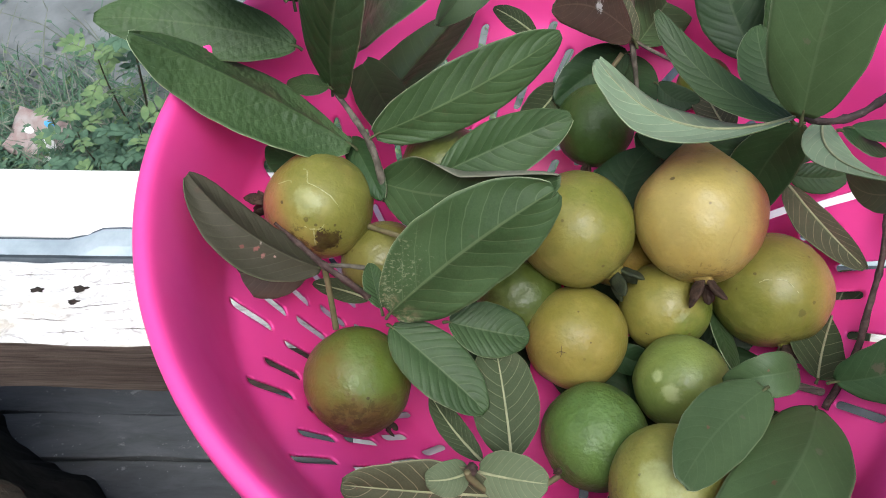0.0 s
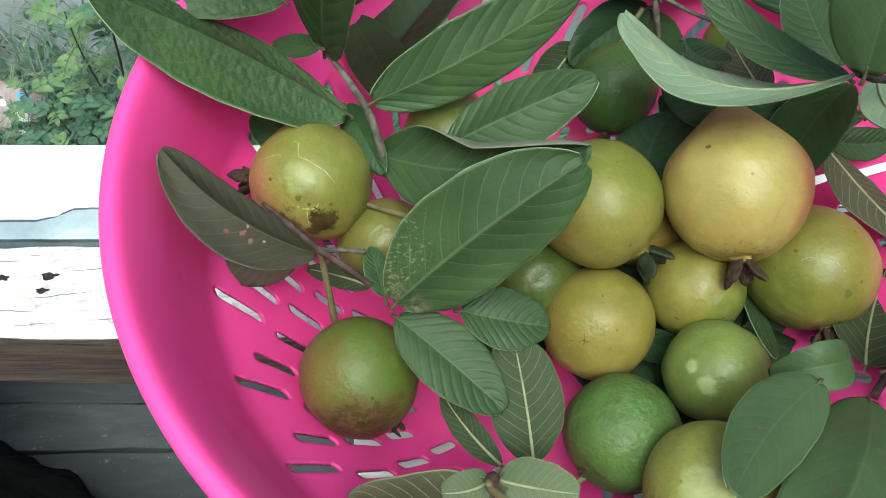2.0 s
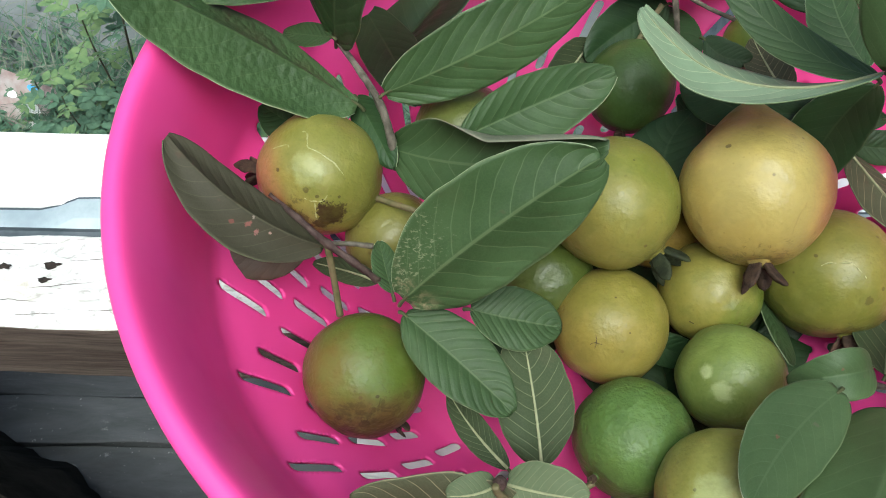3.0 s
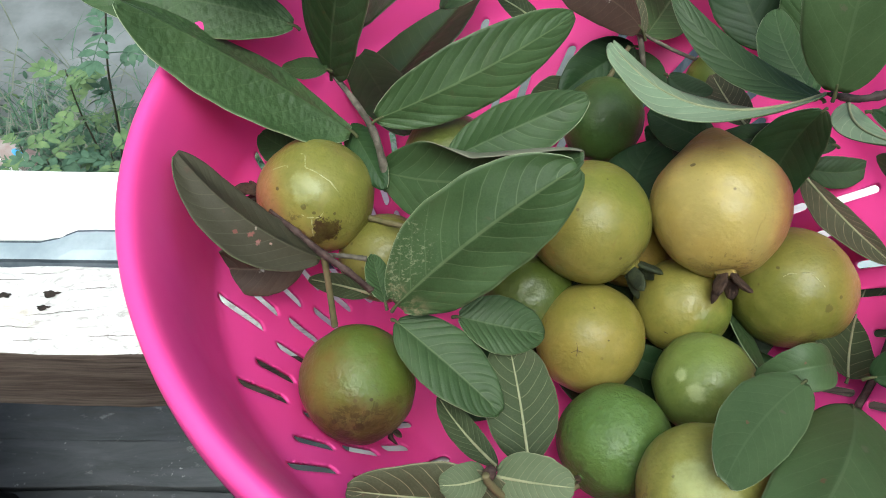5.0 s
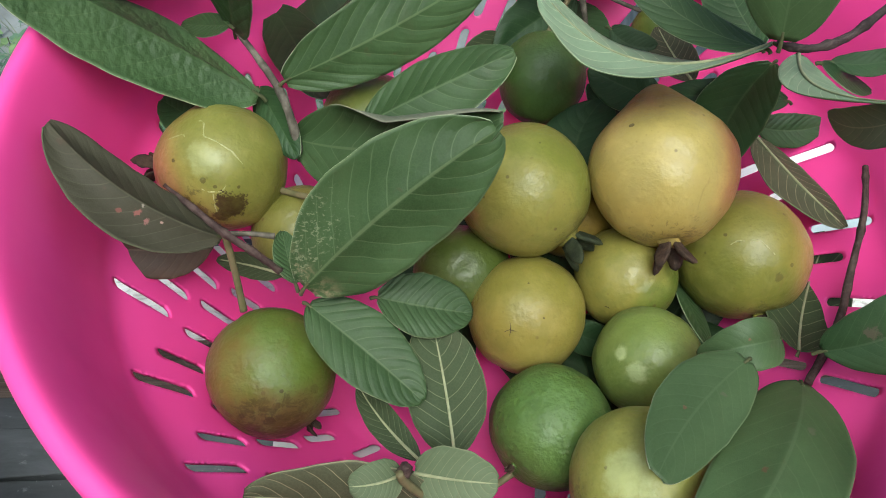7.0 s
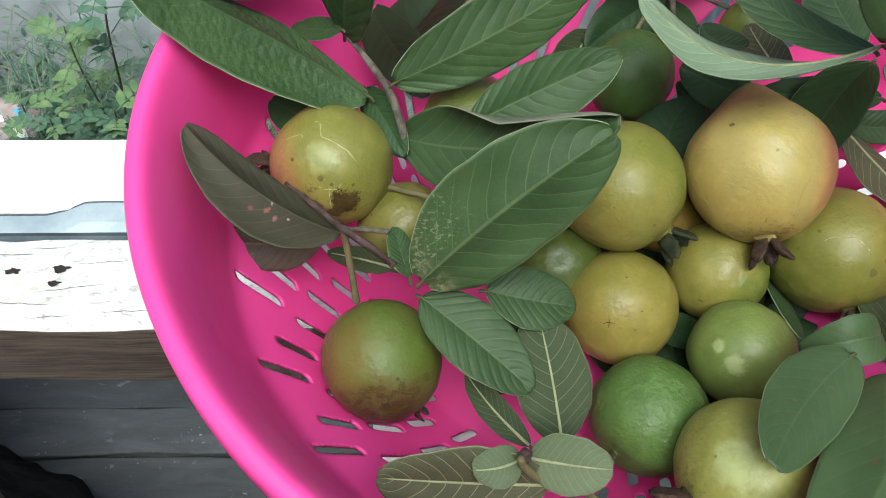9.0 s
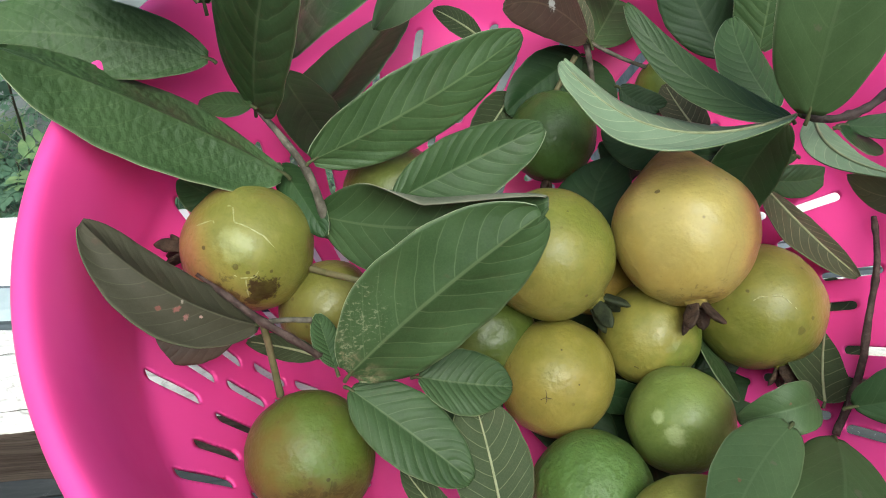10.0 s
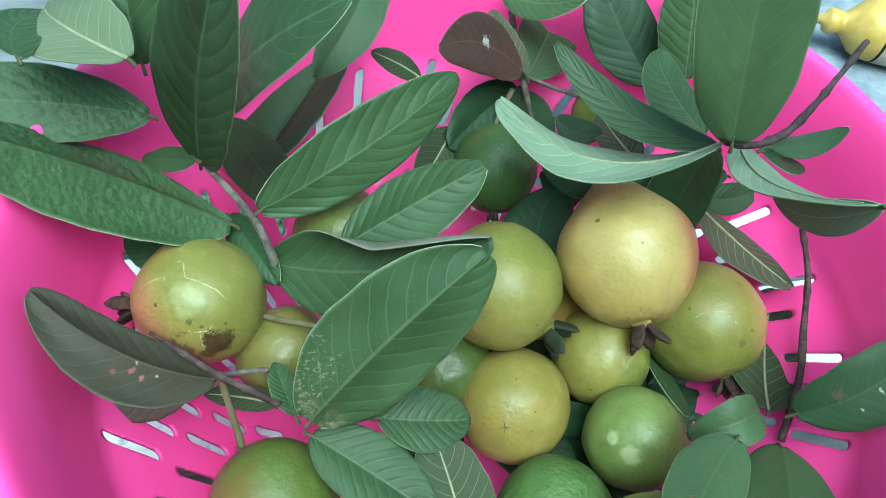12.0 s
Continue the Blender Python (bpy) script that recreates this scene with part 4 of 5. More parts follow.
guava((0.1428, 0.2060, 0.0690), 0.0248, (0.0, 0.6, -0.8), guava_skin("skin small olive", main=(0.196, 0.174, 0.037), second=(0.101, 0.136, 0.020), axis=(0.7, -0.7, 0), split=(0.2, 0.9)),
      "small olive green guava between larger ones", seed=7, crown_size=0.6, marks=(("dark", [(-0.60, -0.76, 0.26), (-0.55, -0.79, 0.27), (-0.48, -0.83, 0.27)], 0.0007),))
guava((0.0983, 0.1342, 0.0648), 0.0270, (-0.70, -0.66, 0.12), guava_skin("skin fresh green", (0.077, 0.134, 0.030), (0.053, 0.102, 0.022), (0, -0.6, -0.6), (0.1, 0.9), rough=0.34, speck=0.2, relief=1.0),
      "fresh green guava with a short stalk", seed=8, crown_size=0.28, stalk=[(0.080, 0.1155, 0.060), (0.0735, 0.1115, 0.059), (0.0655, 0.1065, 0.060)])
# pale marks here include whitish gloss laid into the colour
guava((0.144, 0.1607, 0.0722), 0.0243, (0.4, -0.3, -0.8), guava_skin("skin light green", (0.144, 0.185, 0.045), (0.099, 0.155, 0.031), (0.4, -0.4, -0.4), pale=(((-0.70, -0.14, 0.69), 0.17, 0.75), ((-0.49, -0.54, 0.68), 0.24, 0.55)), rough=0.28, speck=0.2),
      "light green glossy guava with pale marks and sheen in its colour", seed=9, crown_size=0.6)
# large pale patch at upper left: highlight painted on the skin
guava((0.1264, 0.1, 0.0945), 0.0300, (-0.91, -0.36, 0.02), guava_skin("skin pale yellow green", grime=((-0.91, -0.36, 0.02), 0.70, 1.08, 0.5), main=(0.232, 0.238, 0.056), second=(0.170, 0.192, 0.036), axis=(0.2, -0.7, -0.5), pale=(((-0.50, -0.12, 0.85), 0.40, 0.5),), stains=(((-0.7, 0.05, 0.7), 0.025, 0.6),), rough=0.30, speck=0.3),
      "pale yellow-green guava with a brown calyx", seed=10, crown_size=1.1, lobes=7, collar=False, marks=(("pale", [(-0.41, -0.48, 0.78), (-0.40, -0.57, 0.73), (-0.36, -0.65, 0.67), (-0.27, -0.76, 0.60), (-0.19, -0.81, 0.56), (0.09, -0.85, 0.52)], 0.0006),))
guava((0.1108, 0.3161, 0.0921), 0.0235, (-0.2, -0.85, -0.5), guava_skin("skin dark green", (0.045, 0.086, 0.018), (0.028, 0.060, 0.013), (0.3, 0.2, -0.6), rough=0.36, speck=0.3),
      "dark green unripe guava on a stalk", seed=11, crown_size=0.6, stretch=1.06, stalk=[(0.114, 0.3375, 0.102), (0.119, 0.344, 0.109), (0.126, 0.352, 0.116)])
# skin colour lowered for the shade of the leaves above
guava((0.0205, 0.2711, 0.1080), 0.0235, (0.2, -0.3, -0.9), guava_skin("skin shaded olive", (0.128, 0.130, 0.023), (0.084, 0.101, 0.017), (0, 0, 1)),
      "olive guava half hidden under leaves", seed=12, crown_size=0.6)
guava((-0.012, 0.222, 0.086), 0.0225, (0.3, -0.2, -0.9), guava_skin("skin ochre green", (0.150, 0.132, 0.030), (0.14, 0.135, 0.030), (0, 0, 1)),
      "small ochre guava half hidden under a leaf", seed=13, crown_size=0.6)
# dim skin: shade deep in the basket is part of the colour
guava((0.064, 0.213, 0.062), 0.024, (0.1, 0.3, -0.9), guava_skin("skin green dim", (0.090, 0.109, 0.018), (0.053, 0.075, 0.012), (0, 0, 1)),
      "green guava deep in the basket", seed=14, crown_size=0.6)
guava((0.176, 0.338, 0.105), 0.016, (0.2, -0.6, -0.6), guava_skin("skin tiny green", (0.127, 0.154, 0.025), (0.090, 0.123, 0.019), (0, 0, 1)),
      "tiny light green guava under the upper leaves", seed=15, crown_size=0.6)
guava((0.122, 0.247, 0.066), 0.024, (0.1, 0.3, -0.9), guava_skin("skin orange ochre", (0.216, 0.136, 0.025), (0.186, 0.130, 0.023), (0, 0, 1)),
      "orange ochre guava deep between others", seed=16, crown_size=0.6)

# ---- leaves and twigs ----
DAY = unit((0, -0.42, 0.907))


def leaf(parent, base, tip, width, roll=0, fold=15, bow=0.0, side=0.0, look="top", seed=0, curl=0.0, curl_from=0.15, blunt=0.62, label=""):
    """A blade from base to tip. roll: its turn about its length, from facing the daylight; fold: how far both halves rise (degrees);
    bow and side: how far its middle stands off the straight line (metres); curl: how far the left margin rolls over (degrees)."""
    B, T = Vector(base), Vector(tip)
    d = (T - B).normalized()
    n0 = (DAY - d * DAY.dot(d)).normalized()
    s0 = n0.cross(d)
    c, s_ = math.cos(radians(roll)), math.sin(radians(roll))
    n, s = n0 * c + s0 * s_, s0 * c - n0 * s_
    ln = (T - B).length
    nu, nv = 44, 12
    a = radians(fold)
    verts, faces, uvs = [], [], []
    for i in range(nu + 1):
        u = i / nu
        x = 0.012 + 0.976 * u
        prof = (4 * x * (1 - x)) ** blunt * (1 + 0.16 * (0.5 - x))
        mid = B + (T - B) * u + 4 * u * (1 - u) * (n * bow + s * side)
        for k in range(-nv, nv + 1):
            v = k / nv
            av = abs(v)
            out = width / 2 * prof * av
            wave = noise.noise(Vector((u * 3.2 + seed * 1.7, v * 1.5, seed * 0.9)))
            ripple = 0.5 - abs((10 * (u - 0.25 * av ** 1.3)) % 1 - 0.5)
            ang = a * (1 - 0.55 * av)
            p = mid + s * out * math.copysign(math.cos(ang), v) + n * out * math.sin(ang)
            p += n * (wave * 0.055 * width * av + ripple * 0.0020 * width * min(1.0, av * 4) * (1 - av * 0.6))
            p += s * math.copysign(1, v) * noise.noise(Vector((u * 9 + seed, v, seed * 1.3))) * 0.018 * width * av
            if curl and v > curl_from:
                # margin rolled over on itself, more so towards the tip
                flat = width / 2 * prof * curl_from
                free = out - flat
                turn = radians(curl) * (0.22 + 0.78 * min(max((u - 0.18) / 0.38, 0), 1))
                R = max(1e-4, width / 2 * prof * (1 - curl_from) / turn)
                p = mid + s * (flat + R * math.sin(free / R)) + n * (R * (1 - math.cos(free / R)) + wave * 0.02 * width)
            verts.append(p - B)
            uvs.append((u, 0.5 + 0.5 * v))
    m = 2 * nv + 1
    for i in range(nu):
        for k in range(m - 1):
            q = i * m + k
            faces.append((q, q + m, q + m + 1, q + 1))
    me = mesh_from("leaf", verts, faces)
    lay = me.uv_layers.new(name="leaf")
    flat = [c for loop in me.loops for c in uvs[loop.vertex_index]]
    lay.data.foreach_set("uv", flat)
    mats = {"top": [LEAF_TOP, LEAF_UNDER], "under": [LEAF_UNDER, LEAF_TOP], "dull": [LEAF_DULL, LEAF_TOP], "brown": [LEAF_BROWN, LEAF_TOP], "plain": [LEAF_PLAIN, LEAF_UNDER], "dirty": [LEAF_DIRTY, LEAF_UNDER], "blistered": [LEAF_BLISTERED, LEAF_UNDER], "spotted": [LEAF_SPOTTED, LEAF_TOP], "mid": [LEAF_MID, LEAF_TOP], "young": [LEAF_YOUNG, LEAF_TOP], "deep": [LEAF_SHADED, LEAF_UNDER], "scratched": [LEAF_SCRATCHED, LEAF_UNDER]}[look]
    if curl:
        mats = [LEAF_TOP, LEAF_MARGIN]
    ob = part("leaf", me, mats, parent, label)
    ob.location = B
    sol = ob.modifiers.new("thickness", "SOLIDIFY")
    sol.thickness = 0.00045
    sol.offset = -1
    sol.material_offset = 1
    sol.material_offset_rim = 1
    # raised midrib on undersides, and the short leaf stalk
    def along(u, off):
        return (T - B) * u + 4 * u * (1 - u) * (n * bow + s * side) + n * off
    if look in ("under", "dull", "mid", "young"):
        pts = [along(k / 10 * 0.94, 0.0003) for k in range(11)]
        rib = rod("midrib", pts, [0.00075 - 0.00055 * k / 10 for k in range(11)], MIDRIB, ob, "pale raised midrib", 6, 0.05, seed)
    else:
        pts = [along(0.03, -0.0002)]
    start = pts[0]
    d0 = (along(0.0, 0) - along(0.12, 0)).normalized()
    rod("leaf_stalk", [start, d0 * 0.0012 - Vector((0, 0, 0.0005)), d0 * 0.0030 - Vector((0, 0, 0.0020))], [0.0006, 0.0008, 0.0009], LEAF_STALK, ob, "", 6, 0.1, seed)
    return ob


twig_a = thing("guava_twig", "grey-brown guava twig with long green leaves", "twig", "guava twigs in the basket")
rod("stem", [(-0.0415, 0.2965, 0.146), (-0.0274, 0.2765, 0.143), (-0.0175, 0.2610, 0.139), (-0.0125, 0.2510, 0.128), (-0.010, 0.2440, 0.113)], [0.0013, 0.0015, 0.0018, 0.0019, 0.0019], TWIG, twig_a, "", 12, 0.15, 1, 0.25)
leaf(twig_a, (-0.0279, 0.2665, 0.1311), (-0.1191, 0.2676, 0.2043), 0.0496, -34, -45, -0.0022, -0.0069, "blistered", 39, blunt=0.67)
leaf(twig_a, (-0.0557, 0.3019, 0.1661), (-0.1544, 0.3052, 0.1802), 0.0336, 4, -5, 0.0046, -0.0024, "blistered", 49, blunt=0.66)
leaf(twig_a, (-0.0387, 0.2906, 0.1459), (-0.0105, 0.2605, 0.2713), 0.0391, -3, 20, 0.0038, 0.0019, "top", 59, blunt=0.51)
leaf(twig_a, (-0.0396, 0.2876, 0.1516), (-0.0650, 0.3027, 0.1392), 0.0123, -1, 13, -0.0007, -0.0000, "top", 79)
leaf(twig_a, (-0.0147, 0.2625, 0.1436), (0.0781, 0.3021, 0.1753), 0.0342, -34, -10, 0.0071, -0.0010, "top", 12, blunt=0.61)
leaf(twig_a, (0.0180, 0.2446, 0.1350), (0.0811, 0.2573, 0.1652), 0.0335, 13, -24, 0.0012, 0.0001, "top", 22, blunt=0.65)
leaf(twig_a, (-0.0262, 0.3241, 0.1537), (0.0301, 0.2885, 0.2306), 0.0500, 11, 8, 0.0100, -0.0035, "top", 69, blunt=0.62)
leaf(twig_a, (-0.0165, 0.3330, 0.0952), (0.0365, 0.3981, 0.1175), 0.0608, 36, 39, -0.0033, 0.0040, "deep", 89, blunt=0.55)
leaf(twig_a, (-0.0337, 0.3613, 0.1000), (-0.0011, 0.2845, 0.1100), 0.0310, 4, 18, -0.0025, 0.0009, "deep", 69)
leaf(twig_a, (-0.0519, 0.2825, 0.2132), (-0.0875, 0.3286, 0.2024), 0.0360, -7, 21, 0.0060, 0.0048, "young", 27, blunt=0.65)
leaf(twig_a, (-0.0516, 0.3004, 0.1952), (-0.0473, 0.3334, 0.2415), 0.0316, 19, 24, 0.0029, 0.0022, "top", 37, blunt=0.71)
leaf(twig_a, (-0.0865, 0.2808, 0.2187), (-0.0803, 0.3287, 0.2000), 0.0215, -8, 1, 0.0013, 0.0091, "top", 47, blunt=0.62)
leaf(twig_a, (0.0508, 0.3735, 0.1839), (0.0162, 0.3248, 0.1600), 0.0285, -22, -35, 0.0051, 0.0054, "plain", 2, blunt=0.58)
twig_b = thing("guava_twig", "reddish brown guava twig with a large scratched leaf", "twig", "guava twigs in the basket")
rod("stem", [(-0.0616, 0.2166, 0.1307), (-0.0487, 0.2050, 0.1310), (-0.0354, 0.1947, 0.1275), (-0.0246, 0.1889, 0.1230), (-0.0150, 0.1850, 0.1140)], [0.0007, 0.0013, 0.0016, 0.0015, 0.0014], TWIG_RED, twig_b, "", 12, 0.3, 2, 0.4)
rod("side_stub", [(-0.0350, 0.1955, 0.1265), (-0.0265, 0.1985, 0.1215), (-0.0178, 0.1992, 0.1185)], [0.0012, 0.0011, 0.0014], TWIG, twig_b, "", 8, 0.2, 3)
leaf(twig_b, (-0.0034, 0.1717, 0.1240), (0.0686, 0.2041, 0.1781), 0.0484, -24, -18, 0.0040, 0.0040, "scratched", 1, blunt=0.52)
leaf(twig_b, (-0.0137, 0.2521, 0.1180), (0.0703, 0.2066, 0.1820), 0.0440, -6, 4, -0.0050, -0.0069, "top", 61, curl=150)
leaf(twig_b, (-0.0375, 0.1964, 0.1226), (-0.0953, 0.2205, 0.1645), 0.0333, -38, -45, 0.0034, 0.0100, "spotted", 9, blunt=0.55)
leaf(twig_b, (-0.0500, 0.2180, 0.0900), (-0.0960, 0.2100, 0.0960), 0.0270, 13, 17, 0.0006, 0.0036, "brown", 19)
leaf(twig_b, (-0.0167, 0.1920, 0.1000), (-0.0479, 0.2062, 0.0900), 0.0115, 6, 17, -0.0019, -0.0005, "mid", 29)
leaf(twig_b, (0.0242, 0.1756, 0.1080), (0.0637, 0.1716, 0.1000), 0.0280, 16, 20, 0.0017, -0.0011, "top", 12)
leaf(twig_b, (-0.0035, 0.1719, 0.1095), (0.0421, 0.1350, 0.0959), 0.0305, 17, 24, 0.0018, 0.0002, "top", 22)
leaf(twig_b, (-0.0089, 0.1806, 0.1120), (-0.0154, 0.2034, 0.1160), 0.0127, -22, 24, 0.0003, 0.0005, "top", 16)
leaf(twig_b, (-0.0480, 0.2600, 0.1150), (-0.0770, 0.2790, 0.1150), 0.0230, -10, 12, 0.0010, 0.0010, "deep", 33)
leaf(twig_b, (-0.0300, 0.2760, 0.1250), (-0.0110, 0.2400, 0.1190), 0.0180, -20, 16, 0.0020, 0.0010, "deep", 43)
twig_c = thing("guava_twig", "young guava twig with small pale leaves and a bud", "twig", "guava twigs in the basket")
rod("stem", [(0.0324, 0.1005, 0.1195), (0.0350, 0.0988, 0.1124), (0.0447, 0.0957, 0.1003), (0.0630, 0.0945, 0.0865), (0.0725, 0.0885, 0.0810), (0.0900, 0.0850, 0.0680)], [0.0015, 0.0017, 0.0014, 0.0013, 0.0012, 0.0011], STALK, twig_c, "", 8, 0.15, 4)
rod("bud", [(0.0338, 0.1012, 0.1125), (0.0342, 0.1018, 0.1160), (0.0347, 0.1026, 0.1190), (0.0350, 0.1030, 0.1200)], [0.0014, 0.0026, 0.0022, 0.0010], TWIG_RED, twig_c, "small reddish bud", 10, 0.3, 9)
leaf(twig_c, (0.0450, 0.0956, 0.1002), (-0.0195, 0.0940, 0.1211), 0.0342, 19, 28, -0.0027, 0.0022, "dull", 52)
leaf(twig_c, (0.0333, 0.1025, 0.1123), (0.0149, 0.0973, 0.1166), 0.0155, -3, 8, 0.0026, 0.0010, "young", 62, blunt=0.5)
leaf(twig_c, (0.0379, 0.1040, 0.1070), (0.0667, 0.0971, 0.1150), 0.0227, -1, 9, 0.0018, -0.0002, "young", 72, blunt=0.5)
leaf(twig_c, (0.0542, 0.1163, 0.0850), (0.0461, 0.1691, 0.1025), 0.0327, -1, 12, 0.0008, -0.0008, "mid", 32)
leaf(twig_c, (0.0399, 0.1138, 0.0900), (0.0155, 0.1474, 0.0850), 0.0126, -1, 18, 0.0019, 0.0015, "mid", 42)
leaf(twig_c, (0.0888, 0.0832, 0.0729), (0.1371, 0.0624, 0.1150), 0.0272, -38, 30, 0.0060, -0.0013, "mid", 15)
twig_d = thing("guava_twig", "dark guava twig with pale curled leaves at its joint", "twig", "guava twigs in the basket")
rod("stem", [(0.247, 0.2692, 0.208), (0.2267, 0.2537, 0.203), (0.2149, 0.2453, 0.197), (0.2009, 0.2373, 0.191), (0.188, 0.2359, 0.187), (0.1764, 0.2386, 0.187)], [0.0013, 0.0012, 0.0014, 0.0017, 0.0015, 0.0012], TWIG_DARK, twig_d, "", 12, 0.25, 5, 0.45)
leaf(twig_d, (0.1749, 0.2388, 0.1867), (0.0980, 0.2994, 0.1616), 0.0500, -47, -11, -0.0176, 0.0034, "under", 21)
leaf(twig_d, (0.1743, 0.2405, 0.1830), (0.1235, 0.3080, 0.1852), 0.0177, 6, -5, -0.0090, 0.0051, "top", 31, blunt=0.60)
leaf(twig_d, (0.1901, 0.2686, 0.1598), (0.1776, 0.3116, 0.1737), 0.0284, -9, -15, 0.0005, 0.0043, "top", 41)
leaf(twig_d, (0.1730, 0.2318, 0.1946), (0.1779, 0.2818, 0.2912), 0.0430, 10, 10, 0.0079, 0.0050, "plain", 51, blunt=0.54)
leaf(twig_d, (0.2012, 0.2574, 0.1645), (0.1949, 0.1796, 0.2173), 0.0220, -3, -10, -0.0063, -0.0100, "under", 61, blunt=0.61)
leaf(twig_d, (0.1957, 0.1792, 0.2163), (0.2073, 0.2284, 0.1590), 0.0158, -48, 1, -0.0041, -0.0049, "top", 71, blunt=0.63)
leaf(twig_d, (0.2133, 0.2522, 0.1651), (0.2421, 0.2457, 0.1800), 0.0111, -3, 15, -0.0014, -0.0034, "deep", 81)
leaf(twig_d, (0.2049, 0.2460, 0.1700), (0.2334, 0.2450, 0.1550), 0.0115, 21, -1, -0.0004, -0.0005, "deep", 91)
leaf(twig_d, (0.2029, 0.3148, 0.1500), (0.2020, 0.3424, 0.2000), 0.0334, 16, 9, -0.0010, -0.0007, "top", 24)
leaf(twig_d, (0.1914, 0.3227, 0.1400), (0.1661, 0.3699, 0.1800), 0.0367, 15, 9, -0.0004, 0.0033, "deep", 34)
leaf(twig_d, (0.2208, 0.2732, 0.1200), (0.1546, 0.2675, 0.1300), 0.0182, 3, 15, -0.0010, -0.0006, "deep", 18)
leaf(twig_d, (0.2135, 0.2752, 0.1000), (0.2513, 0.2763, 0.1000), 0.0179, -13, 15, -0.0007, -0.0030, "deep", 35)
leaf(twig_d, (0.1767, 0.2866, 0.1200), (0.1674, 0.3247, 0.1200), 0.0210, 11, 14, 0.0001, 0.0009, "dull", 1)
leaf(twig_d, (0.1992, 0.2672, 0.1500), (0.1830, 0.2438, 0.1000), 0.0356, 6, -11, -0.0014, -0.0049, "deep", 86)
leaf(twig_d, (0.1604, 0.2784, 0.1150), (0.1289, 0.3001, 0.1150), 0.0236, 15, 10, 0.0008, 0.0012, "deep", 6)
twig_e = thing("guava_twig", "reddish guava twig with broad leaves along the basket wall", "twig", "guava twigs in the basket")
rod("stem", [(0.253, 0.2401, 0.1107), (0.246, 0.2166, 0.1071), (0.2384, 0.1934, 0.0946), (0.2286, 0.1698, 0.085), (0.2119, 0.1465, 0.0759)], [0.0013, 0.0014, 0.0016, 0.0018, 0.0018], TWIG_RED, twig_e, "", 12, 0.25, 6, 0.35)
leaf(twig_e, (0.1616, 0.1362, 0.127), (0.1158, 0.0922, 0.138), 0.0290, -14, 4, -0.0010, -0.0030, "plain", 25, blunt=0.48)
leaf(twig_e, (0.1844, 0.1509, 0.1139), (0.1494, 0.1448, 0.1124), 0.0200, -3, 21, 0.0128, -0.0003, "plain", 42, blunt=0.55)
leaf(twig_e, (0.1968, 0.1385, 0.098), (0.1146, 0.0532, 0.15), 0.0415, -42, -16, 0.0090, 0.0070, "plain", 35, blunt=0.54)
leaf(twig_e, (0.2047, 0.1486, 0.1059), (0.2482, 0.1582, 0.1500), 0.0304, 8, 14, 0.0042, -0.0055, "dirty", 45)
leaf(twig_e, (0.2104, 0.1606, 0.0800), (0.2522, 0.2295, 0.0700), 0.0400, 21, 13, -0.0036, 0.0024, "mid", 18)
leaf(twig_e, (0.2105, 0.2657, 0.1025), (0.2418, 0.2151, 0.0970), 0.0310, 28, -18, -0.0008, -0.0009, "dull", 28)
leaf(twig_e, (0.1761, 0.2204, 0.0497), (0.1676, 0.1637, 0.0826), 0.0207, 28, 1, 0.0001, 0.0014, "top", 38)
leaf(twig_e, (0.1085, 0.1875, 0.0600), (0.1432, 0.1799, 0.0500), 0.0175, -13, 18, -0.0001, -0.0035, "deep", 48)
twig_f = thing("guava_twig", "thin guava twig with brownish leaves at the back of the basket", "twig", "guava twigs in the basket")
rod("stem", [(0.1307, 0.3890, 0.1400), (0.1312, 0.3618, 0.1232), (0.1316, 0.3513, 0.1202), (0.1354, 0.3369, 0.1050), (0.1355, 0.3264, 0.1000)], [0.0020, 0.0020, 0.0019, 0.0013, 0.0012], TWIG, twig_f, "", 8, 0.2, 7)
rod("side_stalk", [(0.1335, 0.357, 0.121), (0.150, 0.349, 0.117), (0.168, 0.343, 0.113)], [0.0012, 0.0011, 0.0013], TWIG, twig_f, "", 8, 0.2, 8)
leaf(twig_f, (0.1358, 0.3573, 0.1200), (0.1717, 0.4118, 0.1300), 0.0374, -10, 19, -0.0018, -0.0006, "top", 44)
leaf(twig_f, (0.1248, 0.3911, 0.1500), (0.1589, 0.3587, 0.1700), 0.0223, -3, 2, -0.0028, -0.0029, "top", 54)
leaf(twig_f, (0.1292, 0.3514, 0.1300), (0.0781, 0.3392, 0.1600), 0.0318, 15, 4, -0.0021, -0.0087, "brown", 64)
leaf(twig_f, (0.1319, 0.3522, 0.1250), (0.1144, 0.3774, 0.1500), 0.0198, 9, 10, -0.0008, 0.0029, "dull", 74)
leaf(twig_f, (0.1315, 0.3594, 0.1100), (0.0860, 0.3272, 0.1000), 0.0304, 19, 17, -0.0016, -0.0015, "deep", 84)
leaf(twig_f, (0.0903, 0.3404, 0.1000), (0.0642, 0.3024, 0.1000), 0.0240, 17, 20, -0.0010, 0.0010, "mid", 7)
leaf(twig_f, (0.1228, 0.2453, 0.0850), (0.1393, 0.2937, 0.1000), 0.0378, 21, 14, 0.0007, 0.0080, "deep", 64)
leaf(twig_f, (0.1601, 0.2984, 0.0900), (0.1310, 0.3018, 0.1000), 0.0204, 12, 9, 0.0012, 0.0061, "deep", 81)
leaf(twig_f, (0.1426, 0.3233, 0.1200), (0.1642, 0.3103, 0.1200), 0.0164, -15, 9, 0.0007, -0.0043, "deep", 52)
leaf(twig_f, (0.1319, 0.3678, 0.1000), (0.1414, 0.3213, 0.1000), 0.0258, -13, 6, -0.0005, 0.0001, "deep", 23)
